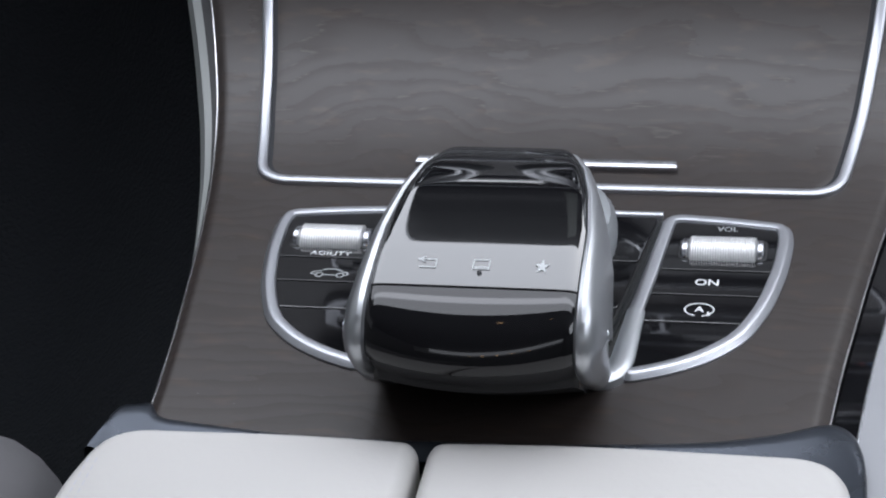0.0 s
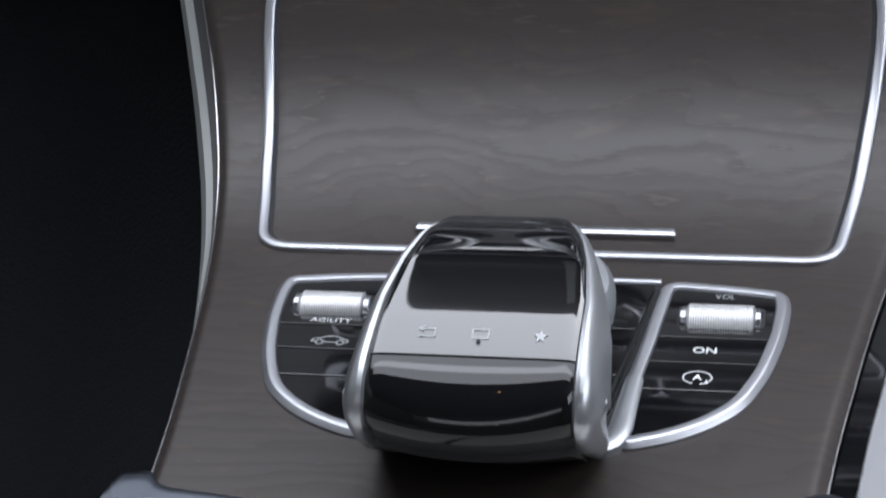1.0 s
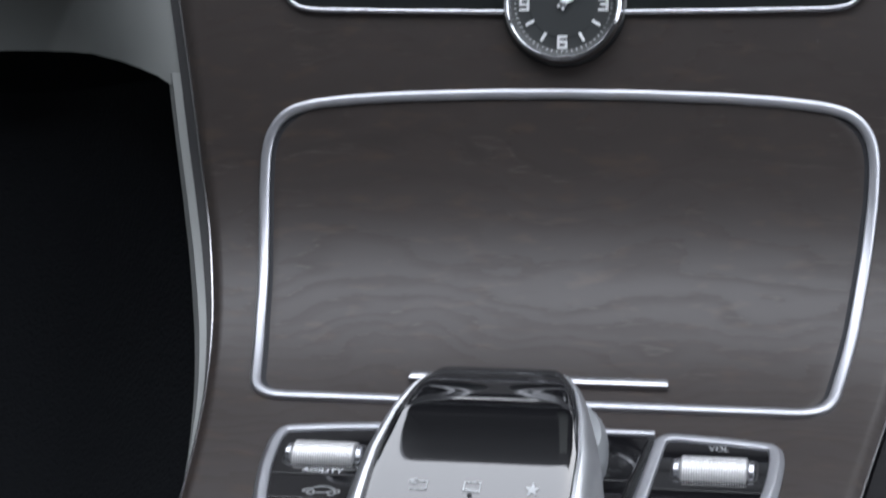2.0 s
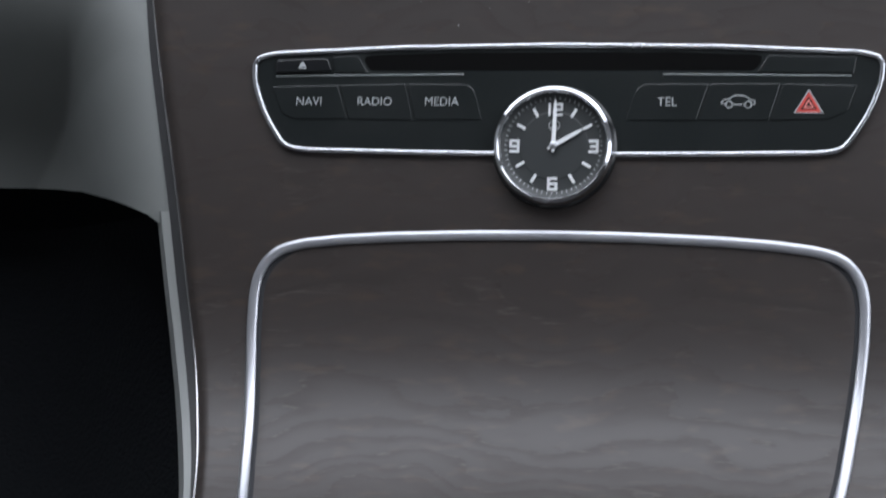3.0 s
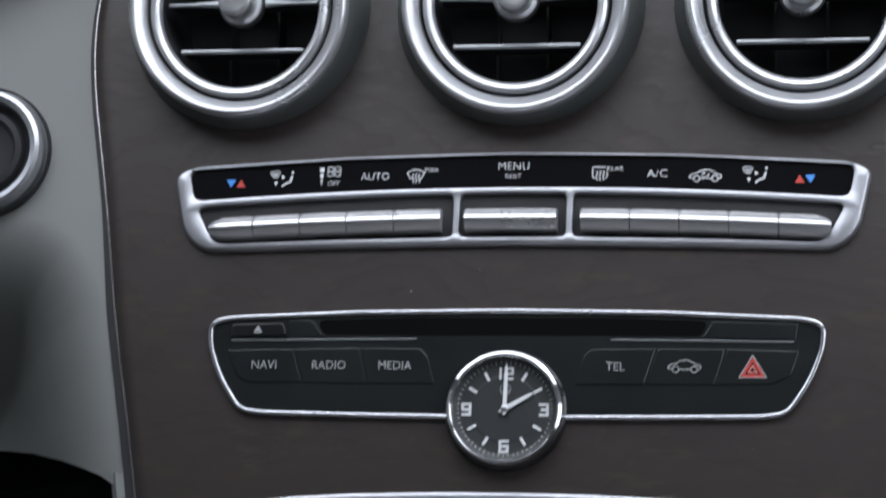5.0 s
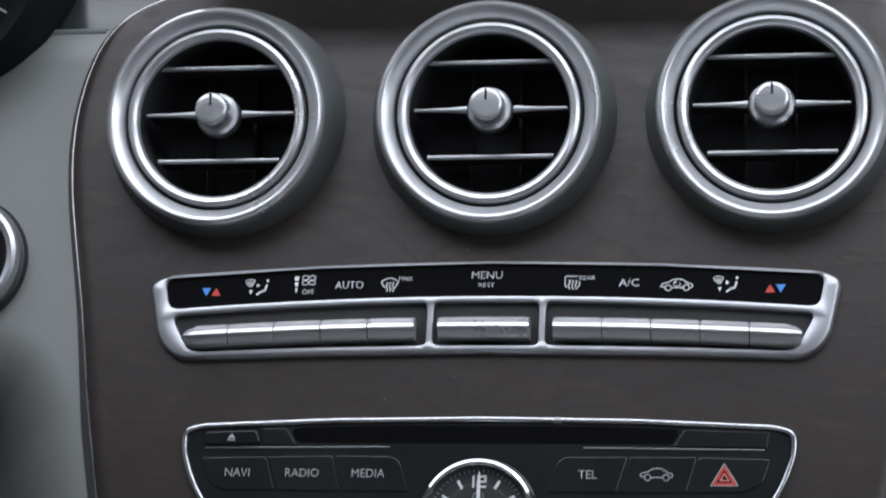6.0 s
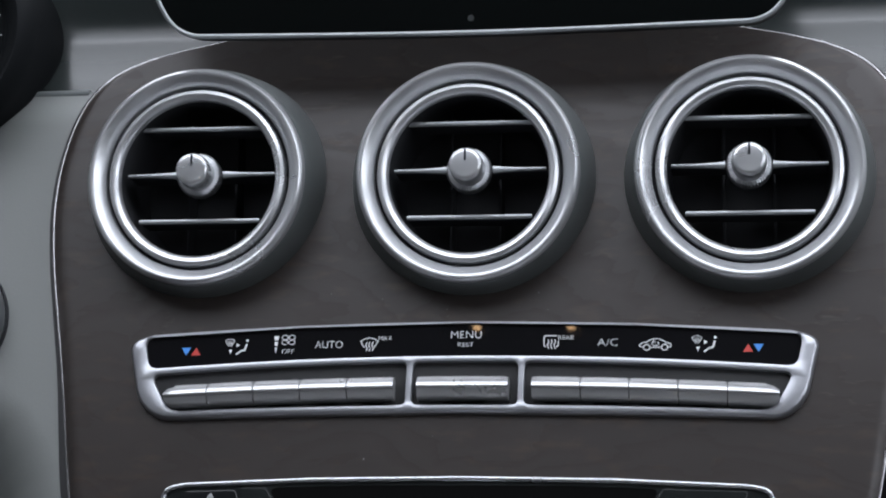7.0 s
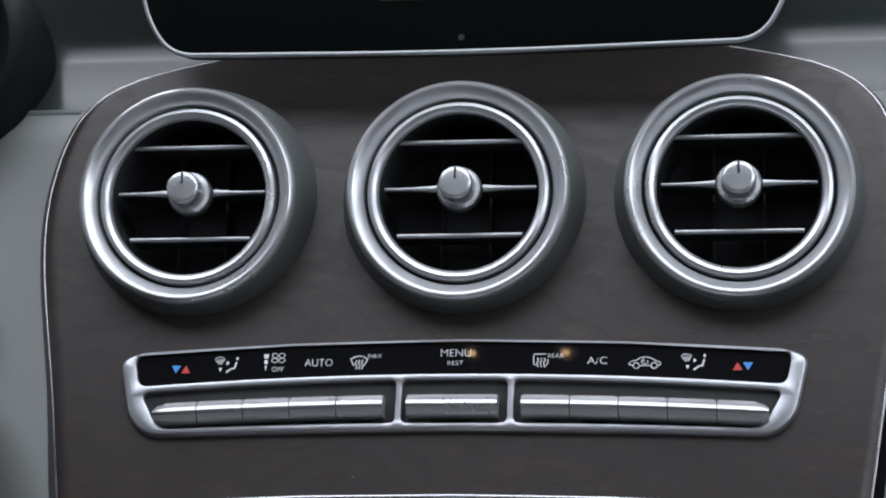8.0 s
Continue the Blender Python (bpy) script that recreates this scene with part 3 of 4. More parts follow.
part("symbol", strokes([[(-16.2, -8.0), (-11.6, -8.0), (-11.6, -5.0), (-16.0, -5.0)], [(-14.8, -4.0), (-16.8, -5.0), (-14.8, -6.0)]], 0.38, 0.24, on_pad), PADINK, rest)
part("symbol", strokes([[(-0.9, -8.1), (3.7, -8.1), (3.7, -4.7), (-0.9, -4.7), (-0.9, -8.1)], [(-0.9, -7.5), (3.7, -7.5)]], 0.38, 0.24, on_pad), PADINK, rest)
star = [(18.6 + (2.2 if k % 2 == 0 else 0.95) * math.sin(math.pi * k / 5), -6.5 + (2.7 if k % 2 == 0 else 1.15) * math.cos(math.pi * k / 5)) for k in range(10)]
part("symbol", flat([star], 0.24, on_pad), PADINK, rest)
part("sensor_dot", flat([arc(1.2, -9.6, 0.7, 0.8, 0, 342, 19)], 0.24, on_pad), DEEP, rest)


def side_arch(side):
    """A silver bar with an oval section that follows the hand rest and sweeps down to the console."""
    bm = bmesh.new()
    loops = []
    n = len(ARCHC)
    for i in range(n):
        a, b = ARCHC[max(0, i - 1)], ARCHC[min(n - 1, i + 1)]
        d = (b - a).normalized()
        nn = Vector((-d.y, d.x))
        nn = -nn if nn.dot(ARCHC[i] - Vector((18, 18))) < 0 else nn
        t = i / (n - 1)
        deep = 6.0 + 14.0 * math.sin(math.pi * min(1, t * 1.1)) ** 0.8
        wide = 0.8 + 1.2 * math.sin(math.pi * min(1.0, t * 0.95)) + 1.5 * t
        cx = rest_half(i) + wide * 0.75
        mid = ARCHC[i] - nn * (deep * 0.5 + 1.5 - 2.1 * ease((t - 0.08) / 0.35))
        ring = []
        for k in range(16):
            u = 2 * math.pi * k / 16
            c, sn = math.cos(u), math.sin(u)
            q = mid + nn * (deep * 0.5 * math.copysign(abs(sn) ** 0.75, sn))
            flare = 5.5 * (0.5 - 0.5 * sn) * math.sin(math.pi * min(1.0, t * 0.86)) ** 0.8 if c > -0.2 else 0.0
            ring.append(bm.verts.new(P(REST_X + side * (cx + flare + wide * math.copysign(abs(c) ** 0.75, c)), q.x, max(q.y, -1.0))))
        loops.append(ring)
    for a, b in zip(loops, loops[1:]):
        for k in range(16):
            bm.faces.new((a[k], a[(k + 1) % 16], b[(k + 1) % 16], b[k]))
    bm.faces.new(loops[0])
    bm.faces.new(loops[-1])
    return bm


for side in (-1, 1):
    part("side_arch", side_arch(side), ARCHSILVER, rest, "satin silver side arch")
    part("foot", rail(dense([(side * 31.5, 4.6), (side * 33.0, 4.4), (side * 34.8, 4.9), (side * 36.6, 6.6), (side * 38.0, 9.4), (side * 38.9, 14), (side * 39.3, 22), (side * 40.2, 39)], 2, False), 3.0, 3.4, 0.0, closed=False, taper=lambda t: 1.45 - 0.45 * t), ARCHSILVER, rest, "satin silver foot of the arch")
part("cradle", slab(rounded([(-36, 8), (36, 8), (44, 97), (-44, 97)], 6), -0.4, 0.6, 0.3), MATT, rest, "black plate under the arch")
part("top_bar", rail(dense([(-43, 96.0), (43, 96.0)], 4, False), 1.5, 2.3, 0.0, closed=False), FRAME, rest, "satin chrome bar behind the dial")
for side in (-1, 1):
    for lo, hi in ((22, 40.6), (41.0, 67.0), (67.4, 94.2)):
        edge = lambda s: 31.5 + 0.137 * (s - 22)
        tile = [(side * 22, lo), (side * edge(lo), lo), (side * edge(hi), hi), (side * 22, hi)]
        part("button", slab(rounded(tile if side > 0 else tile[::-1], 1.2, 3), 0.4, 1.5, 0.4), PIANO, rest, "gloss black key beside the dial", smooth=False)
    part("cradle_edge", rail(dense([(side * 33.2, 22), (side * 36.6, 45), (side * 42.6, 91)], 4, False), 1.1, 1.2, 0.4, closed=False), GLOSS, rest, "dark rounded edge of the cradle")
dial = part("dial", lathe([(0.1, 27), (26, 27), (30, 26.2), (31.6, 24), (32, 20), (31.4, 14.5), (29.5, 12.5), (26.5, 11), (26, 8), (27.5, 6), (29, 3), (29.4, 0)], 96, sheet_pose(REST_X, 52, 1.0), lambda i: 1.0 if i % 2 else 0.992), SATIN, rest, "satin silver rotary dial")
part("dial_top", lathe([(0.1, 27.6), (20, 27.6), (22, 27.0)], 48, sheet_pose(REST_X, 52, 1.0)), PIANO, dial)

# ---- the radio panel ----
radio = thing("radio_panel", "black radio panel with a flat black sheet painted for the dark inside the disc slot in a chrome frame", "radio", P(0, 295))
CD_R = [(0.0, 314.6), (59, 313.8), (110, 311.6), (117.2, 309.6), (117.0, 301), (112.5, 288.5), (104, 275.8), (96, 274.4), (60, 273.8), (0, 273.2)]
cd_path = dense(rounded(CD_R + mirror(CD_R)[1:-1], [0, 0, 4, 5, 6, 10, 9, 4, 0, 0, 0, 4, 9, 10, 6, 5, 4, 0], 6), 3)
part("fascia", slab(inset(cd_path, 0.8), -0.3, 0.9, 0.3), FASCIA, radio, smooth=False)
part("frame", rail(cd_path, 1.15, 2.2, 0.0), BRIGHT, radio, "bright chrome frame")
# The slot has no depth: a black sheet is painted for its inner shade.
part("disc_slot_dark", flat([[(-72.2, 310.9), (-74.0, 310.2), (-74.2, 308.6), (-72.6, 306.0), (-71.0, 305.0), (70.8, 305.0), (72.4, 306.0), (74.0, 308.6), (73.8, 310.2), (72.0, 310.9), (40, 311.9), (-40, 311.9)]], 1.0), SLOTDARK, radio, "flat black sheet painted for the dark inside the disc slot")
for a, b in (((-108.6, 302.9), (-36, 303.5)), ((38.4, 303.5), (106.3, 302.9))):
    part("lower_lip", rail(dense([a, b], 5, False), 0.4, 0.8, 0.5, closed=False, n=4), HOUSING, radio, "narrow silver lip")
part("slot_cheek", slab([(-85.5, 304.2), (-72.5, 304.2), (-77, 310.8), (-86.5, 310.4)], 0.8, 1.5, 0.2), FASCIA, radio, smooth=False)
part("slot_cheek", slab([(72.5, 304.2), (107, 303.8), (108, 309.8), (76.5, 310.6)], 0.8, 1.5, 0.2), FASCIA, radio, smooth=False)
eject = part("eject_button", slab(rounded([(-108.9, 304.0), (-86.5, 304.6), (-88.5, 309.6), (-108.4, 309.0)], 1.2, 3), 0.8, 2.3, 0.4), GLOSS, radio, smooth=False)
part("symbol", flat([[(-99.6, 306.4), (-96.6, 306.4), (-98.1, 308.4)], [(-99.6, 305.5), (-96.6, 305.5), (-96.6, 306.0), (-99.6, 306.0)]], 2.36), GREYINK, eject)
RADIO_KEYS = [([(-110.0, 298.9), (-84.2, 299.5), (-80.0, 286.4), (-101.0, 286.3), (-105.5, 288.5)], "NAVI", -95.1, 10.2),
        ([(-83.5, 299.5), (-58.0, 300), (-54.7, 286), (-79.3, 286.3)], "RADIO", -69.6, 13.8),
        ([(-57.2, 300), (-34.5, 299.8), (-31.6, 297.5), (-28.3, 286.2), (-53.9, 286.1)], "MEDIA", -43.8, 13.4),
        ([(31.2, 299.9), (55.2, 300.1), (50.9, 286.3), (25.0, 286.2), (28.4, 297.4)], "TEL", 40.2, 7.4),
        ([(56.0, 300.1), (81.1, 300.1), (77.0, 286.4), (51.7, 286.3)], "", 66, 0),
        ([(81.9, 300.1), (108.3, 299.4), (105.2, 290), (98.4, 286.8), (77.8, 286.4)], "", 91.2, 0)]
for pts, word, x, w in RADIO_KEYS:
    key = part("key", slab(rounded(pts, 1.0, 3), 0.6, 1.3, 0.3), FASCIA, radio, smooth=False)
    if word:
        lettering("lettering", word, x, 293.2, w * 0.95, 3.2, 1.36, GREYINK, key, weight=-0.008)
    elif x < 70:
        part("symbol", strokes(place_lines(CAR, 66, 293.4, 1.0), 0.45, 1.36), GREYINK, key)
    else:
        part("symbol", strokes([[(86.2, 289.3), (96.2, 289.3), (91.2, 297.6), (86.2, 289.3)]], 0.4, 1.36), GREYINK, key)
        part("symbol", strokes([[(87.4, 289.9), (95, 289.9), (91.2, 296.2), (87.4, 289.9)]], 0.95, 1.38), RED, key, "red hazard triangle")
        part("symbol", strokes([[(89.6, 291.2), (92.8, 291.2), (91.2, 293.8), (89.6, 291.2)]], 0.5, 1.40), PINK, key)

# ---- the clock ----
clock = thing("clock", "round analogue clock with a polished chrome bezel", "clock", P(0, 275.2))
CM = sheet_pose(-0.8, 276.2, -2.2) @ Matrix.Scale(1.05, 4)


def on_clock(x, y, h):
    return CM @ Vector((x / 1000, y / 1000, h / 1000))


part("surround", lathe([(22.2, 0.0), (22.0, 1.6), (21.2, 2.2), (20, 2.4)], 96, sheet_pose(-0.8, 276.2, 0.0) @ Matrix.Scale(1.05, 4)), GLOSS, clock)
part("bezel", lathe([(21.3, 1.0), (21.2, 6.6), (20.6, 7.9), (19.6, 8.3), (18.9, 7.8), (18.5, 6.8), (18.3, 5.0)], 96, CM), MIRROR, clock, "polished chrome bezel")
part("dial", lathe([(0.01, 5.0), (11.8, 5.0), (12.0, 5.0), (12.2, 4.85), (12.4, 4.85), (16.2, 4.85), (16.6, 4.9), (18.4, 6.0)], 96, CM), DIAL, clock, "charcoal dial")
for k in range(60):
    a = radians(6 * k)
    if k == 0:
        tick_bm = bmesh.new()
    q = [(16.4, -0.13), (17.4, -0.13), (17.4, 0.13), (16.4, 0.13)]
    tick_bm.faces.new([tick_bm.verts.new(on_clock(r * math.sin(a) + d * math.cos(a), r * math.cos(a) - d * math.sin(a), 5.75 if r > 17 else 5.3)) for r, d in q])
part("minute_scale", tick_bm, GREYINK, clock, smooth=False)
for k in (1, 2, 4, 5, 7, 8, 10, 11):
    a = radians(30 * k)
    q = [(11.8, -0.5), (15.2, -0.5), (15.2, 0.5), (11.8, 0.5)]
    part("hour_mark", slab([(r * math.sin(a) + d * math.cos(a), r * math.cos(a) - d * math.sin(a)) for r, d in q], 4.8, 5.3, 0.1, on_clock), WHITE, clock, smooth=False)
SQUARE = {"1": [[(0, -1), (0, 1)]], "2": [[(-1, 1), (1, 1), (1, 0), (-1, 0), (-1, -1), (1, -1)]], "3": [[(-1, 1), (1, 1), (1, -1), (-1, -1)], [(-0.5, 0), (1, 0)]],
          "6": [[(1, 1), (-1, 1), (-1, -1), (1, -1), (1, 0.05), (-1, 0.05)]], "9": [[(-1, -1), (1, -1), (1, 1), (-1, 1), (-1, -0.05), (1, -0.05)]]}
for word, x, y in (("12", 0.2, 12.9), ("3", 14.0, -0.2), ("6", 0, -13.6), ("9", -13.9, -0.2)):
    lines = []
    for k, digit in enumerate(word):
        dx = 0 if len(word) == 1 else (-2.1, 0.9)[k]
        lines += [[(x + dx + a * 1.35, y + b * 1.9) for a, b in line] for line in SQUARE[digit]]
    part("numeral", strokes(lines, 0.95 if len(word) == 1 else 0.8, 5.2, on_clock), WHITE, clock, smooth=False)
part("emblem", strokes([arc(0, 7.2, 1.9, 1.9, 0, 360, 20), [(0, 7.2), (0, 9.1)], [(0, 7.2), (-1.6, 6.2)], [(0, 7.2), (1.6, 6.2)]], 0.3, 5.2, on_clock), GREYINK, clock)


def hand(angle, length, tail, wide, h):
    a = radians(angle)
    q = [(-tail, -0.45), (0, -wide), (length * 0.8, -wide * 0.75), (length, -0.2), (length, 0.2), (length * 0.8, wide * 0.75), (0, wide), (-tail, 0.45)]
    return slab([(r * math.sin(a) + d * math.cos(a), r * math.cos(a) - d * math.sin(a)) for r, d in q], h - 0.2, h + 0.25, 0.1, on_clock)


part("hour_hand", hand(60, 11.6, 2.4, 0.85, 5.7), WHITE, clock, smooth=False)
part("minute_hand", hand(1, 16.2, 2.4, 0.75, 6.3), WHITE, clock, smooth=False)
part("hub", lathe([(1.3, 5.2), (1.3, 6.8), (0.9, 7.1), (0.01, 7.1)], 24, CM), CHROME, clock)

# ---- the climate panel ----
climate = thing("climate_panel", "climate control panel with silver keys in a chrome frame", "climate control", P(0, 357))
CL_R = [(0, 378.4), (66, 377.0), (130, 373.0), (136.2, 369.2), (131.0, 345.5), (122.5, 337.8), (75, 339.2), (0, 340.4)]
CL = CL_R + mirror(CL_R)[1:-1]
cl_path = dense(rounded(CL, [0, 0, 7, 6, 12, 11, 0, 0, 0, 11, 12, 6, 7, 0], 6), 3)
part("backing", slab(inset(cl_path, 0.6), -0.5, 0.7, 0.2), MATT, climate)


def glass_low(x):
    return 363.5 - 4.9 * (x / 128) ** 2


def key_top(x):
    return 361.2 - 5.3 * (x / 128) ** 2


def key_low(x):
    return 343.6 - 2.4 * (x / 118) ** 2


def window_path(x0, x1, top, low, radii, a0=0.0, a1=0.0):
    """An opening between two curves; a0 and a1 move its lower corners inwards."""
    up = [(x, top(x)) for x in reversed(span(x0, x1, 12))]
    down = [(x, low(x)) for x in span(x0 + a0, x1 - a1, 12)]
    r = [radii[0]] + [0] * (len(up) - 2) + [radii[1], radii[2]] + [0] * (len(down) - 2) + [radii[3]]
    return dense(rounded(up + down, r, 6), 3)


def pierced_frame(outer, windows, top):
    """One plate with a broad outer bevel and bevelled openings."""
    bm = bmesh.new()

    def band(path, profile):
        loops = [[bm.verts.new(P(x, s, h)) for x, s in (inset(path, d) if d else path)] for d, h in profile]
        n = len(path)
        for a, b in zip(loops, loops[1:]):
            for k in range(n):
                bm.faces.new((a[k], a[(k + 1) % n], b[(k + 1) % n], b[k]))
        last = loops[-1]
        return [bm.edges.get((last[k], last[(k + 1) % n])) for k in range(n)]

    edges = band(outer, [(0, 0), (0, top * 0.3), (0.5, top * 0.7), (1.1, top * 0.94), (1.5, top)])
    for w in windows:
        edges += band(w, [(0, 0.4), (0, top * 0.8), (-0.15, top * 0.95), (-0.4, top)])
    bmesh.ops.triangle_fill(bm, edges=edges, use_beauty=True, normal=P(0, 350, 1) - P(0, 350, 0))
    return bm


glass_top = lambda x: 376.9 - 4.7 * (abs(x) / 128) ** 1.9
openings = [window_path(-130.0, 130.0, glass_top, glass_low, (5, 5, 4, 4), 2.6, 2.6),
            window_path(-126.2, -23.4, key_top, key_low, (2.5, 4, 7, 2.5), 8.0, 0),
            window_path(-20.9, 20.5, key_top, key_low, (2.5, 2.5, 2.5, 2.5)),
            window_path(23.0, 126.2, key_top, key_low, (4, 2.5, 2.5, 7), 0, 8.0)]
part("frame", pierced_frame(cl_path, openings, 3.2), FRAME, climate, "satin chrome frame")
glass = part("glass_strip", slab(inset(openings[0], -0.6), 0.5, 1.8, 0.3), PIANO, climate, "gloss black symbol strip", smooth=False)

NOSE = [(5.0, 1.0), (5.0, 5.6), (4.6, 6.6), (3.8, 7.4), (2.4, 8.5), (1.4, 9.1), (0.7, 9.2), (0.2, 8.9), (-0.05, 8.2), (-0.2, 7.6), (-2.3, 6.9), (-2.9, 6.4), (-3.3, 5.4), (-3.3, 1.0)]


def climate_key(x0, x1, taper=0):
    bm = bmesh.new()
    loops = []
    xs = span(x0 + 0.2, x1 - 0.2, max(1.2, (x1 - x0) / 10))
    for x in xs:
        c = 348.9 - 3.6 * (x / 120) ** 2
        k = 1.0
        if taper:
            d = (x - x0 if taper < 0 else x1 - x) / 7.0
            k = 0.35 + 0.65 * math.sqrt(max(0.0, 1 - (1 - min(1, d)) ** 2))
        loops.append([bm.verts.new(P(x, c + ds * k + (1 - k) * 1.6, h * (0.55 + 0.45 * k))) for ds, h in NOSE])
    for a, b in zip(loops, loops[1:]):
        for j in range(len(NOSE) - 1):
            bm.faces.new((a[j], a[j + 1], b[j + 1], b[j]))
    bm.faces.new(loops[0])
    bm.faces.new(loops[-1])
    return bm


def grip(x0, x1):
    bm = bmesh.new()
    n = int((x1 - x0 - 1.6) / 0.95)
    for i in range(n):
        x = x0 + 0.9 + (x1 - x0 - 1.8) * (i + 0.5) / n
        c = 348.9 - 3.6 * (x / 120) ** 2
        ring = [bm.verts.new(P(x + dx, c + ds, h)) for ds, h in ((5.3, 5.6), (4.7, 7.0)) for dx in (-0.26, 0.26)]
        bm.faces.new((ring[0], ring[1], ring[3], ring[2]))
        r2 = [bm.verts.new(P(x + dx, c + 3.1, 8.25)) for dx in (-0.26, 0.26)]
        bm.faces.new((ring[2], ring[3], r2[1], r2[0]))
    return bm


XL = [-119.8, -101.5, -83.0, -64.5, -45.9, -27.3]
XR = [26.2, 45.1, 63.7, 82.3, 100.9, 120.6]
SPANS = [(a, b, -1 if a == XL[0] else 0) for a, b in zip(XL, XL[1:])] + [(-18.5, 17.4, 0)] + [(a, b, 1 if b == XR[-1] else 0) for a, b in zip(XR, XR[1:])]
for a, b, tp in SPANS:
    key = part("key", climate_key(a, b, tp), KEYSILVER, climate, "satin silver key")
    part("grip", grip(a + (4 if tp < 0 else 0), b - (4 if tp > 0 else 0)), KNURL, key, smooth=False)
    mx = (a + b) / 2
    wd = 4.5 if b - a < 25 else 8
    low_s = key_low(mx) + 0.5
    # Flat black patch painted for the dark inside an uncut slot.
    part("key_slot_dark", flat([[(mx - wd, low_s), (mx + wd, low_s), (mx + wd, low_s + 1.3), (mx - wd, low_s + 1.3)]], 0.9), SLOTDARK, climate)
lettering("lettering", "AUTO", -55.1, 368.7, 11.2, 2.95, 1.86, WHITE, glass, weight=-0.012)
lettering("lettering", "MAX", -32.6, 371.2, 5.4, 1.75, 1.86, WHITE, glass, weight=-0.012)
lettering("lettering", "MENU", -0.4, 372.4, 12, 2.95, 1.86, WHITE, glass, weight=-0.012)
lettering("lettering", "REST", -0.5, 368.3, 6.2, 1.75, 1.86, WHITE, glass, weight=-0.012)
lettering("lettering", "OFF", -71.5, 366.0, 4.8, 1.9, 1.86, WHITE, glass, weight=-0.012)
lettering("lettering", "REAR", 38.9, 371.0, 6.2, 1.75, 1.86, WHITE, glass, weight=-0.012)
lettering("lettering", "A/C", 55.0, 368.9, 7.8, 2.95, 1.86, WHITE, glass, weight=-0.012)


def windscreen_icon(x, s, k):
    """A windscreen outline with three rising wavy lines."""
    shape = [(-3.4, 1.2), (-1.8, 2.2), (0, 2.6), (1.8, 2.2), (3.4, 1.2), (2.2, -1.2), (1.7, -1.2)]
    waves = [[(w, -2.8), (w + 0.4, -1.8), (w - 0.3, -0.6), (w + 0.2, 0.8)] for w in (-1.1, 0.1, 1.3)]
    return [[(x + a * k, s + b * k) for a, b in line] for line in [shape, [(-3.4, 1.2), (-2.2, -1.2), (-1.7, -1.2)]] + waves]


for side in (-1, 1):
    a, b = (BLUE, RED) if side < 0 else (RED, BLUE)
    x = side * 110.9
    up, down = [(-1.9, -1.6), (1.9, -1.6), (0, 1.7)], [(-1.9, 1.6), (0, -1.7), (1.9, 1.6)]
    first, second = (down, up) if side < 0 else (up, down)
    part("symbol", flat([[(x - 2.0 + p, 366.2 + q) for p, q in first]], 1.86), a, glass, "coloured arrow")
    part("symbol", flat([[(x + 2.0 + p, 366.2 + q) for p, q in second]], 1.86), b, glass, "coloured arrow")
    fx = side * 92.3
    part("symbol", strokes(windscreen_icon(fx - 2.9, 369.9, 0.55), 0.36, 1.86), WHITE, glass)
    part("symbol", strokes([[(fx + 0.1, 365.0), (fx + 1.8, 366.3), (fx + 3.2, 366.6), (fx + 3.9, 368.9)]], 0.75, 1.86), WHITE, glass)
    part("symbol", flat([arc(fx + 4.1, 370.6, 0.55, 0.6, 0, 330, 11), [(fx - 3.2, 366.8), (fx - 2.5, 364.9), (fx - 1.8, 366.8)], [(fx - 0.2, 369.6), (fx + 1.2, 368.7), (fx - 0.2, 367.8)]], 1.86), WHITE, glass)
part("symbol", flat([[(-77.4, 372.4), (-75.4, 372.4), (-75.6, 370.6), (-77.2, 370.6)], [(-77.1, 370.0), (-75.7, 370.0), (-75.8, 368.2), (-77.0, 368.2)], [(-76.9, 367.6), (-75.9, 367.6), (-76.4, 365.0)]], 1.86), WHITE, glass)
part("symbol", strokes([arc(-71.5 + dx, 370.7 + dy, 1.25, 0.95, 0, 360, 10) for dx, dy in ((-1.4, 1.1), (1.4, 1.1), (-1.4, -0.9), (1.4, -0.9))], 0.36, 1.86), WHITE, glass)
part("symbol", strokes(windscreen_icon(-38.9, 368.8, 1.0), 0.42, 1.86), WHITE, glass)
part("symbol", strokes([[(31.0, 367.2), (30.3, 367.6), (30.2, 371.2), (30.7, 371.7), (35.0, 371.7)], [(35.8, 369.4), (35.8, 367.8), (35.2, 367.2)]] + [[(x, 370.0), (x + 0.4, 369.2), (x - 0.3, 368.0), (x + 0.3, 366.4)] for x in (31.8, 33.1, 34.4)], 0.42, 1.86), WHITE, glass)
part("symbol", strokes(place_lines(CAR, 73.4, 367.9, 1.0), 0.42, 1.86), WHITE, glass)
part("symbol", strokes([arc(73.4, 368.2, 1.3, 0.85, 110, 400, 12), [(73.0, 369.6), (72.4, 368.9), (73.4, 368.5)]], 0.34, 1.86), WHITE, glass)

# ---- the three air vents ----


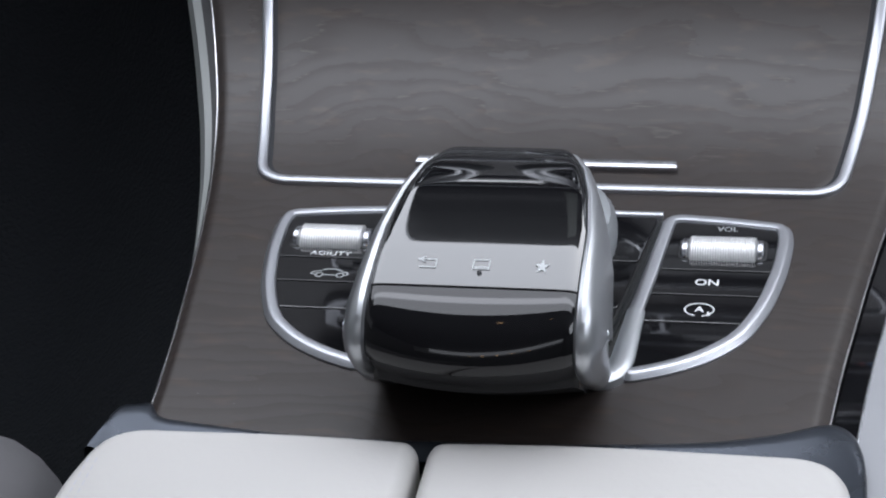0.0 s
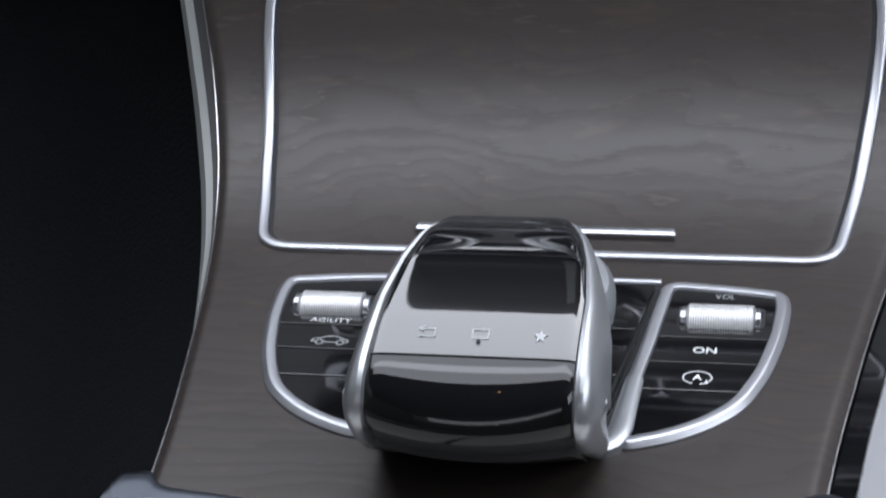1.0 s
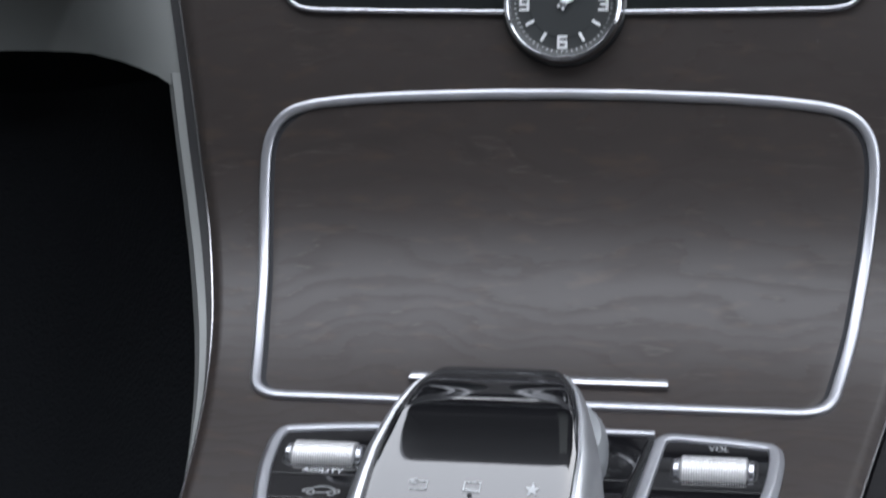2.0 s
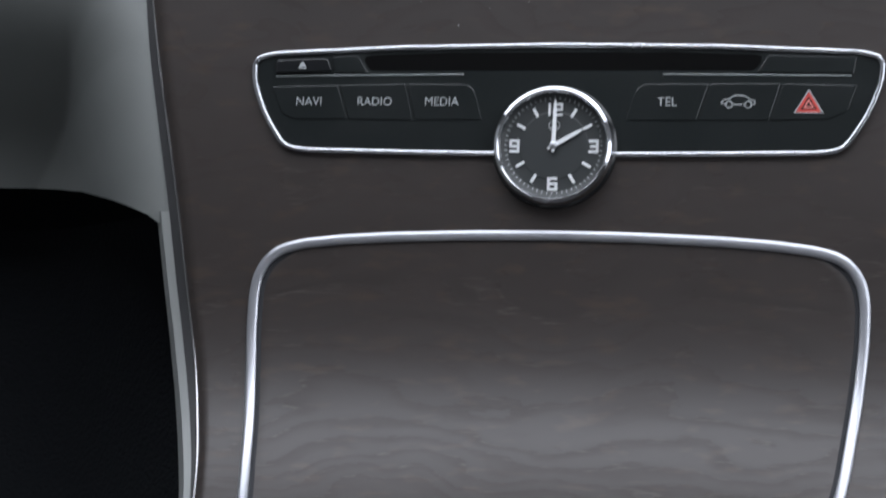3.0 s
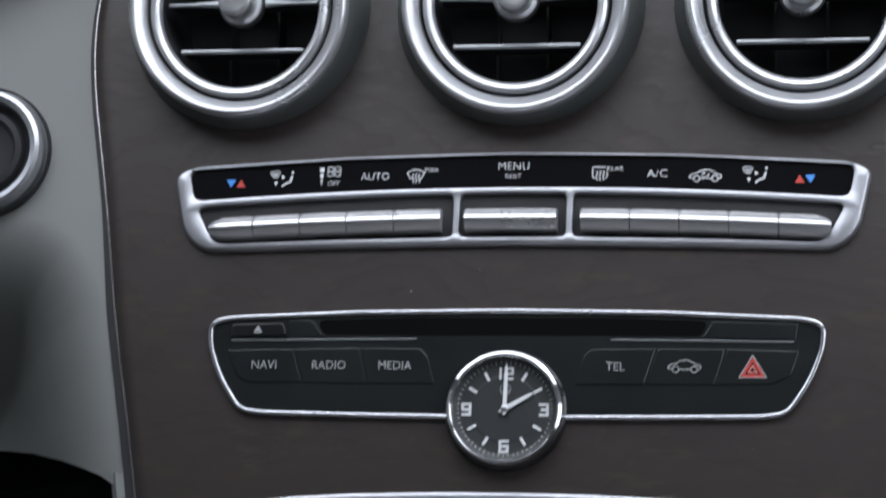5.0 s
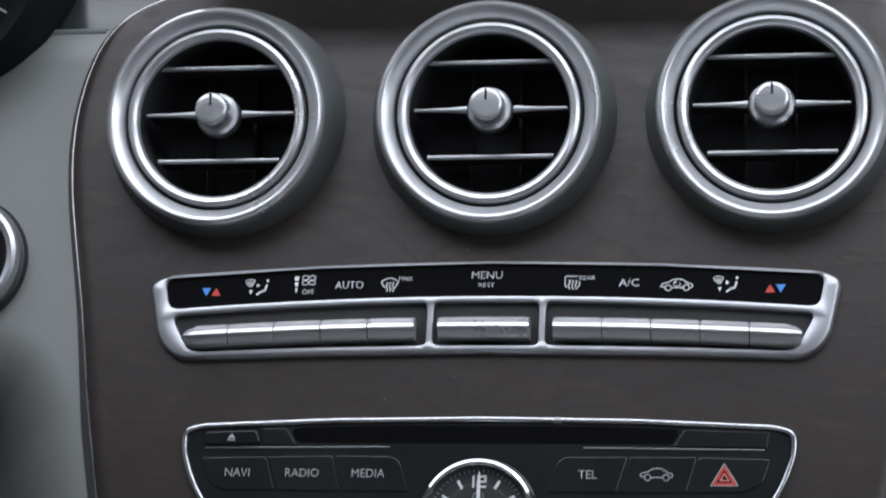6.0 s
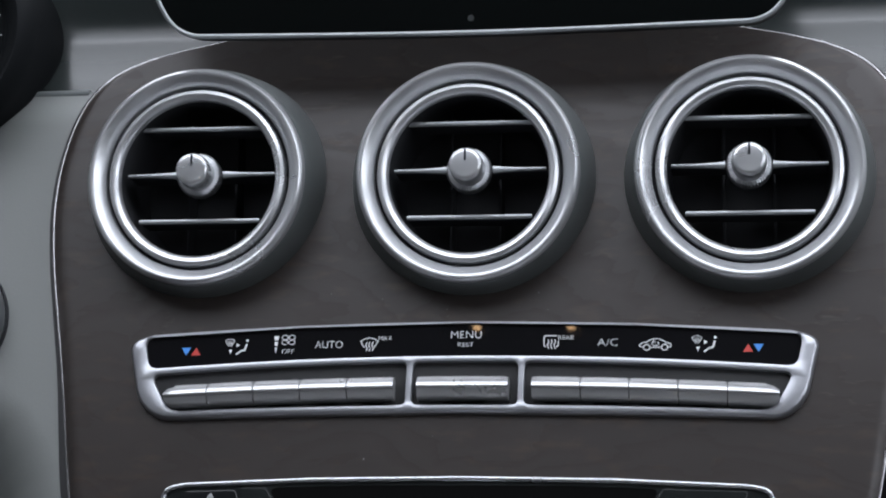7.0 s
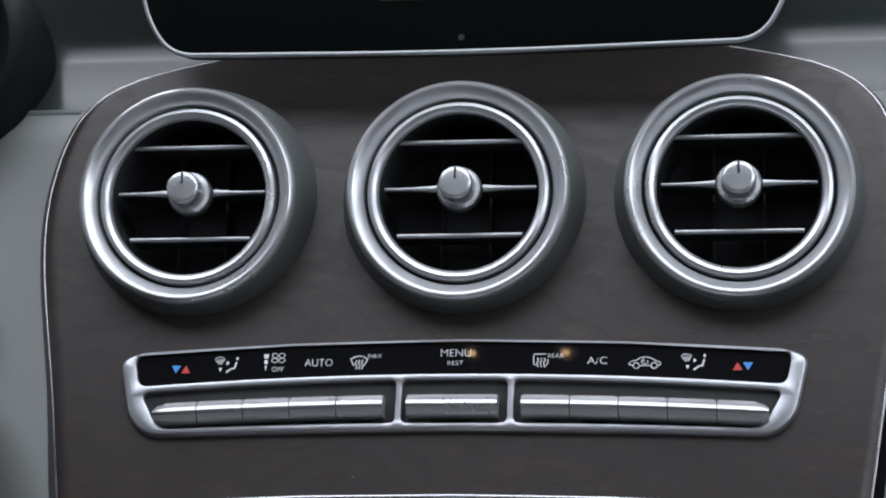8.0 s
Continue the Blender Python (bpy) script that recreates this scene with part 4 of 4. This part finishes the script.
def air_vent(x, s):
    m = Matrix.Translation(P(x, s, 22)) @ pose(0, 0, 0, 78.4, 0, 0)
    vent = thing("air_vent", "round air vent with a satin chrome rim", "air vent", m.translation, "three round vents")
    local = lambda a, b, h: m @ Vector((a / 1000, b / 1000, h / 1000))
    part("housing", lathe([(51.5, -40), (50.5, -28), (48.6, -17), (46.6, -9), (45.2, -4), (44.6, -3)], 112, m), HOUSING, vent, "satin silver flared housing")
    part("rim", lathe([(44.7, -3.2), (44.5, -1.6), (43.9, -0.3), (43.0, 0.5), (42.2, 0.5), (41.5, 0.0), (39.8, -1.9), (38.2, -3.6), (37.8, -5.4), (37.7, -10)], 112, m), VENTRIM, vent, "satin chrome rim")
    part("gap", lathe([(37.9, -8.0), (36.0, -8.0)], 96, m), DEEP, vent)
    ring = part("inner_ring", lathe([(36.5, -9), (36.5, -4.4), (36.0, -3.4), (34.7, -2.8), (33.2, -3.3), (32.2, -4.8), (32.0, -6.5)], 112, m), VENTRIM, vent, "satin silver inner ring")
    part("duct", cap(lathe([(32.6, -5.6), (32.4, -30), (31, -44)], 64, m), 128, 64), DEEP, vent, "black duct")
    for y, half in ((21.6, 25), (2.4, 30.5), (-16.8, 25)):
        blade = slab([(-half, y - 0.5), (half, y - 0.5), (half, y + 0.5), (-half, y + 0.5)], -26, -11, 0.2, local)
        vane = part("vane", blade, DEEP, vent)
        for a, b in ([(-half, half)] if abs(y) > 5 else [(-half, -9.3), (9.3, half)]):
            part("vane_edge", rail(dense([(a, y), (b, y)], 4, False), 0.95, 1.5, -11.2, closed=False, n=6, where=local, taper=(lambda t: 1.0) if abs(y) > 5 else ((lambda t: 0.8 + 0.9 * t ** 3) if a < 0 else (lambda t: 0.8 + 0.9 * (1 - t) ** 3))), SATIN, vane, "satin silver vane edge")
        for e in (-1, 1):
            if abs(y) > 5:
                part("pivot", box(-0.001, 0.001, -0.0012, 0.0012, -0.004, 0.002), MATT, vane).matrix_basis = m @ Matrix.Translation((e * 0.028, y / 1000 - 0.0008, -0.013))
    for a in (-10, 10):
        part("rear_vane", slab([(a - 0.5, -30), (a + 0.5, -30), (a + 0.5, 30), (a - 0.5, 30)], -42, -30, 0.2, local), DEEP, vent)
    k = m @ Matrix.Translation((0, 0.0016, 0))
    on_knob = lambda a, b, h: k @ Vector((a / 1000, b / 1000, h / 1000))
    knob = part("knob", lathe([(6.0, -14), (8.9, -12), (9.2, -8.0), (8.6, -6.6), (6.5, -5.8)], 132, k, lambda i: 1.0 if i % 3 else 0.93), CHROME, vent, "knurled chrome knob", smooth=False)
    part("knob_cap", cap(lathe([(6.9, -6.2), (6.85, -3.8), (6.8, -1.0), (6.7, 3.0), (6.4, 4.1), (5.8, 4.65), (4.8, 4.85), (0.4, 4.9)], 48, k), 48 * 7, 48), VENTRIM, knob)
    part("pointer", slab(rounded([(-0.45, 1.2), (0.45, 1.2), (0.45, 6.0), (-0.45, 6.0)], 0.4, 3), 4.2, 5.05, 0.1, on_knob), GUNMETAL, knob, "dark pointer line")
    return vent


for x, s in VENTS:
    air_vent(x, s)

# ---- the screen above the vents ----
SM = Matrix.Translation(P(0, 490, 30)) @ pose(0, 0, 0, 88, 0, 0)


def on_screen(a, b, h):
    return SM @ Vector((a / 1000, b / 1000, h / 1000))


screen = thing("display_screen", "black glass display with a slim silver edge", "screen", SM.translation)
so = [(-138, 166), (-131, 20), (-120, 1.6), (0, -0.6), (120, 1.6), (131, 20), (138, 166)]
sp = dense(rounded(so, [9, 12, 16, 60, 16, 12, 9], 8), 4)
part("body", slab(sp, -13, -1.0, 1.0, on_screen), MATT, screen)
part("edge", rail(inset(sp, 0.6), 1.0, 2.0, -2.0, where=on_screen), SATIN, screen, "slim silver edge")
part("glass", slab(inset(sp, 1.5), -1.4, -0.4, 0.2, on_screen), SCREENGLASS, screen, "black glass front")
disp = bpy.data.materials.new("dim_map_picture")
disp.use_nodes = True
disp.node_tree.nodes["Principled BSDF"].inputs["Base Color"].default_value = (0.02, 0.03, 0.02, 1)
disp.node_tree.nodes["Principled BSDF"].inputs["Emission Color"].default_value = (0.08, 0.12, 0.06, 1)
disp.node_tree.nodes["Principled BSDF"].inputs["Emission Strength"].default_value = 0.05
part("picture", slab(rounded([(-32, 21.8), (20, 21.8), (20, 125), (-32, 125)], 1, 2), -0.6, -0.2, 0.1, on_screen), disp, screen, "dimly lit picture")
part("sensor", flat([arc(0.9, 6.2, 1.3, 1.3, 0, 342, 19)], -0.3, on_screen), DIAL, screen)
part("stand", box(-0.05, 0.05, -0.02, 0.03, -0.06, 0.02, 0.006), MATT, screen).matrix_basis = Matrix.Translation(P(0, 535, -20))

# ---- driver's side ----
IM = sheet_pose(-217.4, 380.8, 1.5, 2)
switch = thing("ignition_switch", "round black ignition switch with a silver ring and key", "ignition switch", IM.translation)
part("ring", lathe([(26.0, -7), (25.6, 2.2), (24.8, 4.0), (23.2, 4.8), (21.0, 3.8), (20.2, 0), (20.4, -6)], 80, IM), CHROME, switch, "satin chrome ring")
# Dark ring painted for the bezel's shadow in its round pocket.
part("ring_shade", lathe([(27.6, -3.4), (27.4, -0.6), (26.6, -1.4)], 80, IM), DEEP, switch)
part("collar", lathe([(20.6, 1.2), (17.5, -0.8), (16.6, 2.2), (14.5, 3), (12.6, 0.2), (0.1, -0.6)], 64, IM), DEEP, switch)
part("key", slab(rounded([(-4, -12), (4, -12), (5, 4), (3, 13), (-3, 13), (-5, 4)], 3, 5), -3, 13, 2.0, lambda a, b, h: IM @ pose(-0.001, -0.005, 0, 0, 0, 14) @ Vector((a / 1000, b / 1000, h / 1000))), CHROME, switch, "silver key")
GM = Matrix.Translation(P(-236, 501, 28)) @ pose(0, 0, 0, 80, 0, 0)
gauge = thing("instrument_dial", "deep round instrument dial in a dark tube", "instrument", GM.translation)
part("tube", lathe([(50, -90), (49.4, -14), (48.2, -1), (46.4, 1.0), (44.5, 0)], 96, GM), TUBE, gauge)
part("bevel", lathe([(44.5, 0.2), (42, -1.5), (37, -9), (36, -16)], 96, GM), TUBE, gauge, "black bevelled ring")
part("face", lathe([(36.4, -15), (20, -15.2), (0.1, -15.2)], 64, GM), TUBE, gauge)
gs = bmesh.new()
for k in range(24):
    a = radians(15 * k)
    gs.faces.new([gs.verts.new(GM @ Vector(((r * math.sin(a) + d * math.cos(a)) / 1000, (r * math.cos(a) - d * math.sin(a)) / 1000, -0.0148))) for r, d in ((30, -0.4), (34, -0.4), (34, 0.4), (30, 0.4))])
part("scale", gs, GREYINK, gauge, smooth=False)

# ---- the armrest and the seat ----
trim = thing("armrest_trim", "dark blue-grey metal trim between console and armrest", "trim", P(0, -30))
TRIM_FRONT = [(-112, -40), (-108, -20), (-103, -17), (-98.2, -16.6), (-93.6, -22.6), (-82.5, -25.2), (-48, -28.9), (-7.6, -28.4), (32, -26.4), (64, -22.7), (80, -18.6), (89.6, -15), (95.9, -11.8), (101, -10.6), (105.6, -13), (108.8, -19.8), (110.6, -31.7), (111.5, -60), (113, -120)]
TRIM_BACK = [(-104, -41), (-103, -40.5), (-101, -40), (-97, -39.5), (-93, -39), (-82, -38), (-48, -37.5), (-8, -37.5), (32, -36), (64, -35.5), (80, -35.5), (88, -35.5), (92, -36), (95, -37), (98, -39), (101, -43), (103.5, -51), (105, -77), (106, -125)]
tb = bmesh.new()
trim_rows = []
for f, g in zip(smooth_line(TRIM_FRONT, 6), smooth_line(TRIM_BACK, 6)):
    trim_rows.append([tb.verts.new(P(*f.lerp(g, v), h)) for v, h in ((0, -6), (0.0, -1.4), (0.03, 0.3), (0.09, 1.3), (0.18, 1.8), (0.35, 1.6), (0.55, 1.0), (0.8, 0.6), (1.0, 0.4))])
for a, b in zip(trim_rows, trim_rows[1:]):
    for k in range(8):
        tb.faces.new((a[k], a[k + 1], b[k + 1], b[k]))
part("trim_bar", tb, GUNMETAL, trim)


def pad(outline):
    """A padded half of the armrest with rolled edges."""
    bm = bmesh.new()
    loops = [[bm.verts.new(P(x, s, h)) for x, s in inset(outline, d)] for d, h in ((0.6, -14), (0.0, -2), (0.0, 1.2), (0.5, 3.0), (1.5, 4.6), (2.9, 5.6), (4.4, 6.2))]
    n = len(outline)
    for a, b in zip(loops, loops[1:]):
        for i in range(n):
            bm.faces.new((a[i], a[(i + 1) % n], b[(i + 1) % n], b[i]))
    bmesh.ops.triangulate(bm, faces=[bm.faces.new(loops[-1])])
    return bm


PADS = [([(-12.8, -270), (-12.8, -33.4), (-46, -32.2), (-105.5, -34.0), (-111.5, -62), (-116, -270)], [6, 6, 30, 17, 8, 6], -1),
        ([(111.5, -270), (109.5, -62), (104.5, -31.4), (33, -30.6), (-10.4, -33.0), (-10.4, -270)], [6, 8, 16, 30, 6, 6], 1)]
for corners, radii, side in PADS:
    arm = thing("armrest_pad", "off-white padded leather half of the armrest lid", "armrest", P(side * 60, -100), "armrest halves")
    part("cushion", pad(dense(rounded(corners, radii, 10), 5)), LEATHER, arm)
    st = bmesh.new()
    for k in range(60):
        s = -52 - k * 3.4
        for dx in (4.2, 6.6):
            xx = side * ((109.6 if side < 0 else 105.4) + 0.022 * (-52 - s) - dx)
            st.faces.new([st.verts.new(P(xx + a, s + b, 6.35)) for a, b in ((-0.25, -1.1), (0.25, -1.1), (0.25, 1.1), (-0.25, 1.1))])
    part("stitching", st, THREAD, arm, "grey stitching", smooth=False)
seat = thing("driver_seat", "grey leather seat cushion with a side bolster", "seat", (-0.4, -0.4, 0.2))
part("cushion", box(-0.62, -0.28, -0.75, -0.05, 0.18, BASE - 0.035, 0.05), SEATGREY, seat)
part("bolster", box(-0.30, -0.118, -0.75, 0.004, 0.18, BASE - 0.005, 0.045), SEATGREY, seat)

# ---- lamps ----
rail_bar = part("ceiling_track", box(-0.6, 0.3, -1.98, -1.92, 1.29, 1.33, 0.004), MATT)
tagged(rail_bar, "black ceiling track that carries the spot lamps", "track", kind="structure")
GLOW = bpy.data.materials.new("warm_lamp_glow")
GLOW.use_nodes = True
gb = GLOW.node_tree.nodes["Principled BSDF"]
gb.inputs["Emission Color"].default_value, gb.inputs["Emission Strength"].default_value = (1.0, 0.62, 0.32, 1), 16.0
for x in (-0.09, -0.02):
    m = Matrix.Translation((x, -0.30, 1.158)) @ pose(0, 0, 0, 180, 0, 0)
    lamp = thing("reading_lamp", "small round warm reading lamp in the headliner", "lamp", m.translation, "reading lamps")
    part("ring", lathe([(9, 0), (8.8, 2), (7.4, 3), (3.0, 1.0)], 40, m), SATIN, lamp)
    part("bulb", lathe([(3.2, 1.2), (2, 2.2), (0.1, 2.5)], 24, m), GLOW, lamp, "glowing bulb")
for k in range(5):
    m = Matrix.Translation((-0.34 + 0.13 * k, -1.95, 1.07 + 0.004 * k))
    lamp = thing("spot_lamp", "small warm spot lamp on a thin rod outside the car", "lamp", m.translation + Vector((0, 0, 0.03)), "row of spot lamps")
    part("bulb", lathe([(0.1, -11), (7.5, -7.5), (10, 0), (7.5, 7.5), (0.1, 11)], 20, m), GLOW, lamp, "glowing bulb")
    part("rod", lathe([(4, 8), (4, 225)], 10, m), MATT, lamp)

# ---- dust on the veneer ----
dust = bmesh.new()
rng = random.Random(5)
for k in range(26):
    x, s = ((-39.0, 322.6) if k == 0 else (rng.uniform(-95, 95), rng.choice([rng.uniform(250, 268), rng.uniform(318, 334), rng.uniform(-18, 0), rng.uniform(380, 392)])))
    r = 0.28 if k == 0 else rng.uniform(0.06, 0.13)
    dust.faces.new([dust.verts.new(P(x + r * math.cos(a), s + 1.3 * r * math.sin(a), 0.15)) for a in (0, 1.2, 2.4, 3.6, 5.0)])
speck = part("dust", dust, GREYINK, smooth=False)
tagged(speck, "a few pale dust specks on the veneer", "dust", kind="stuff")
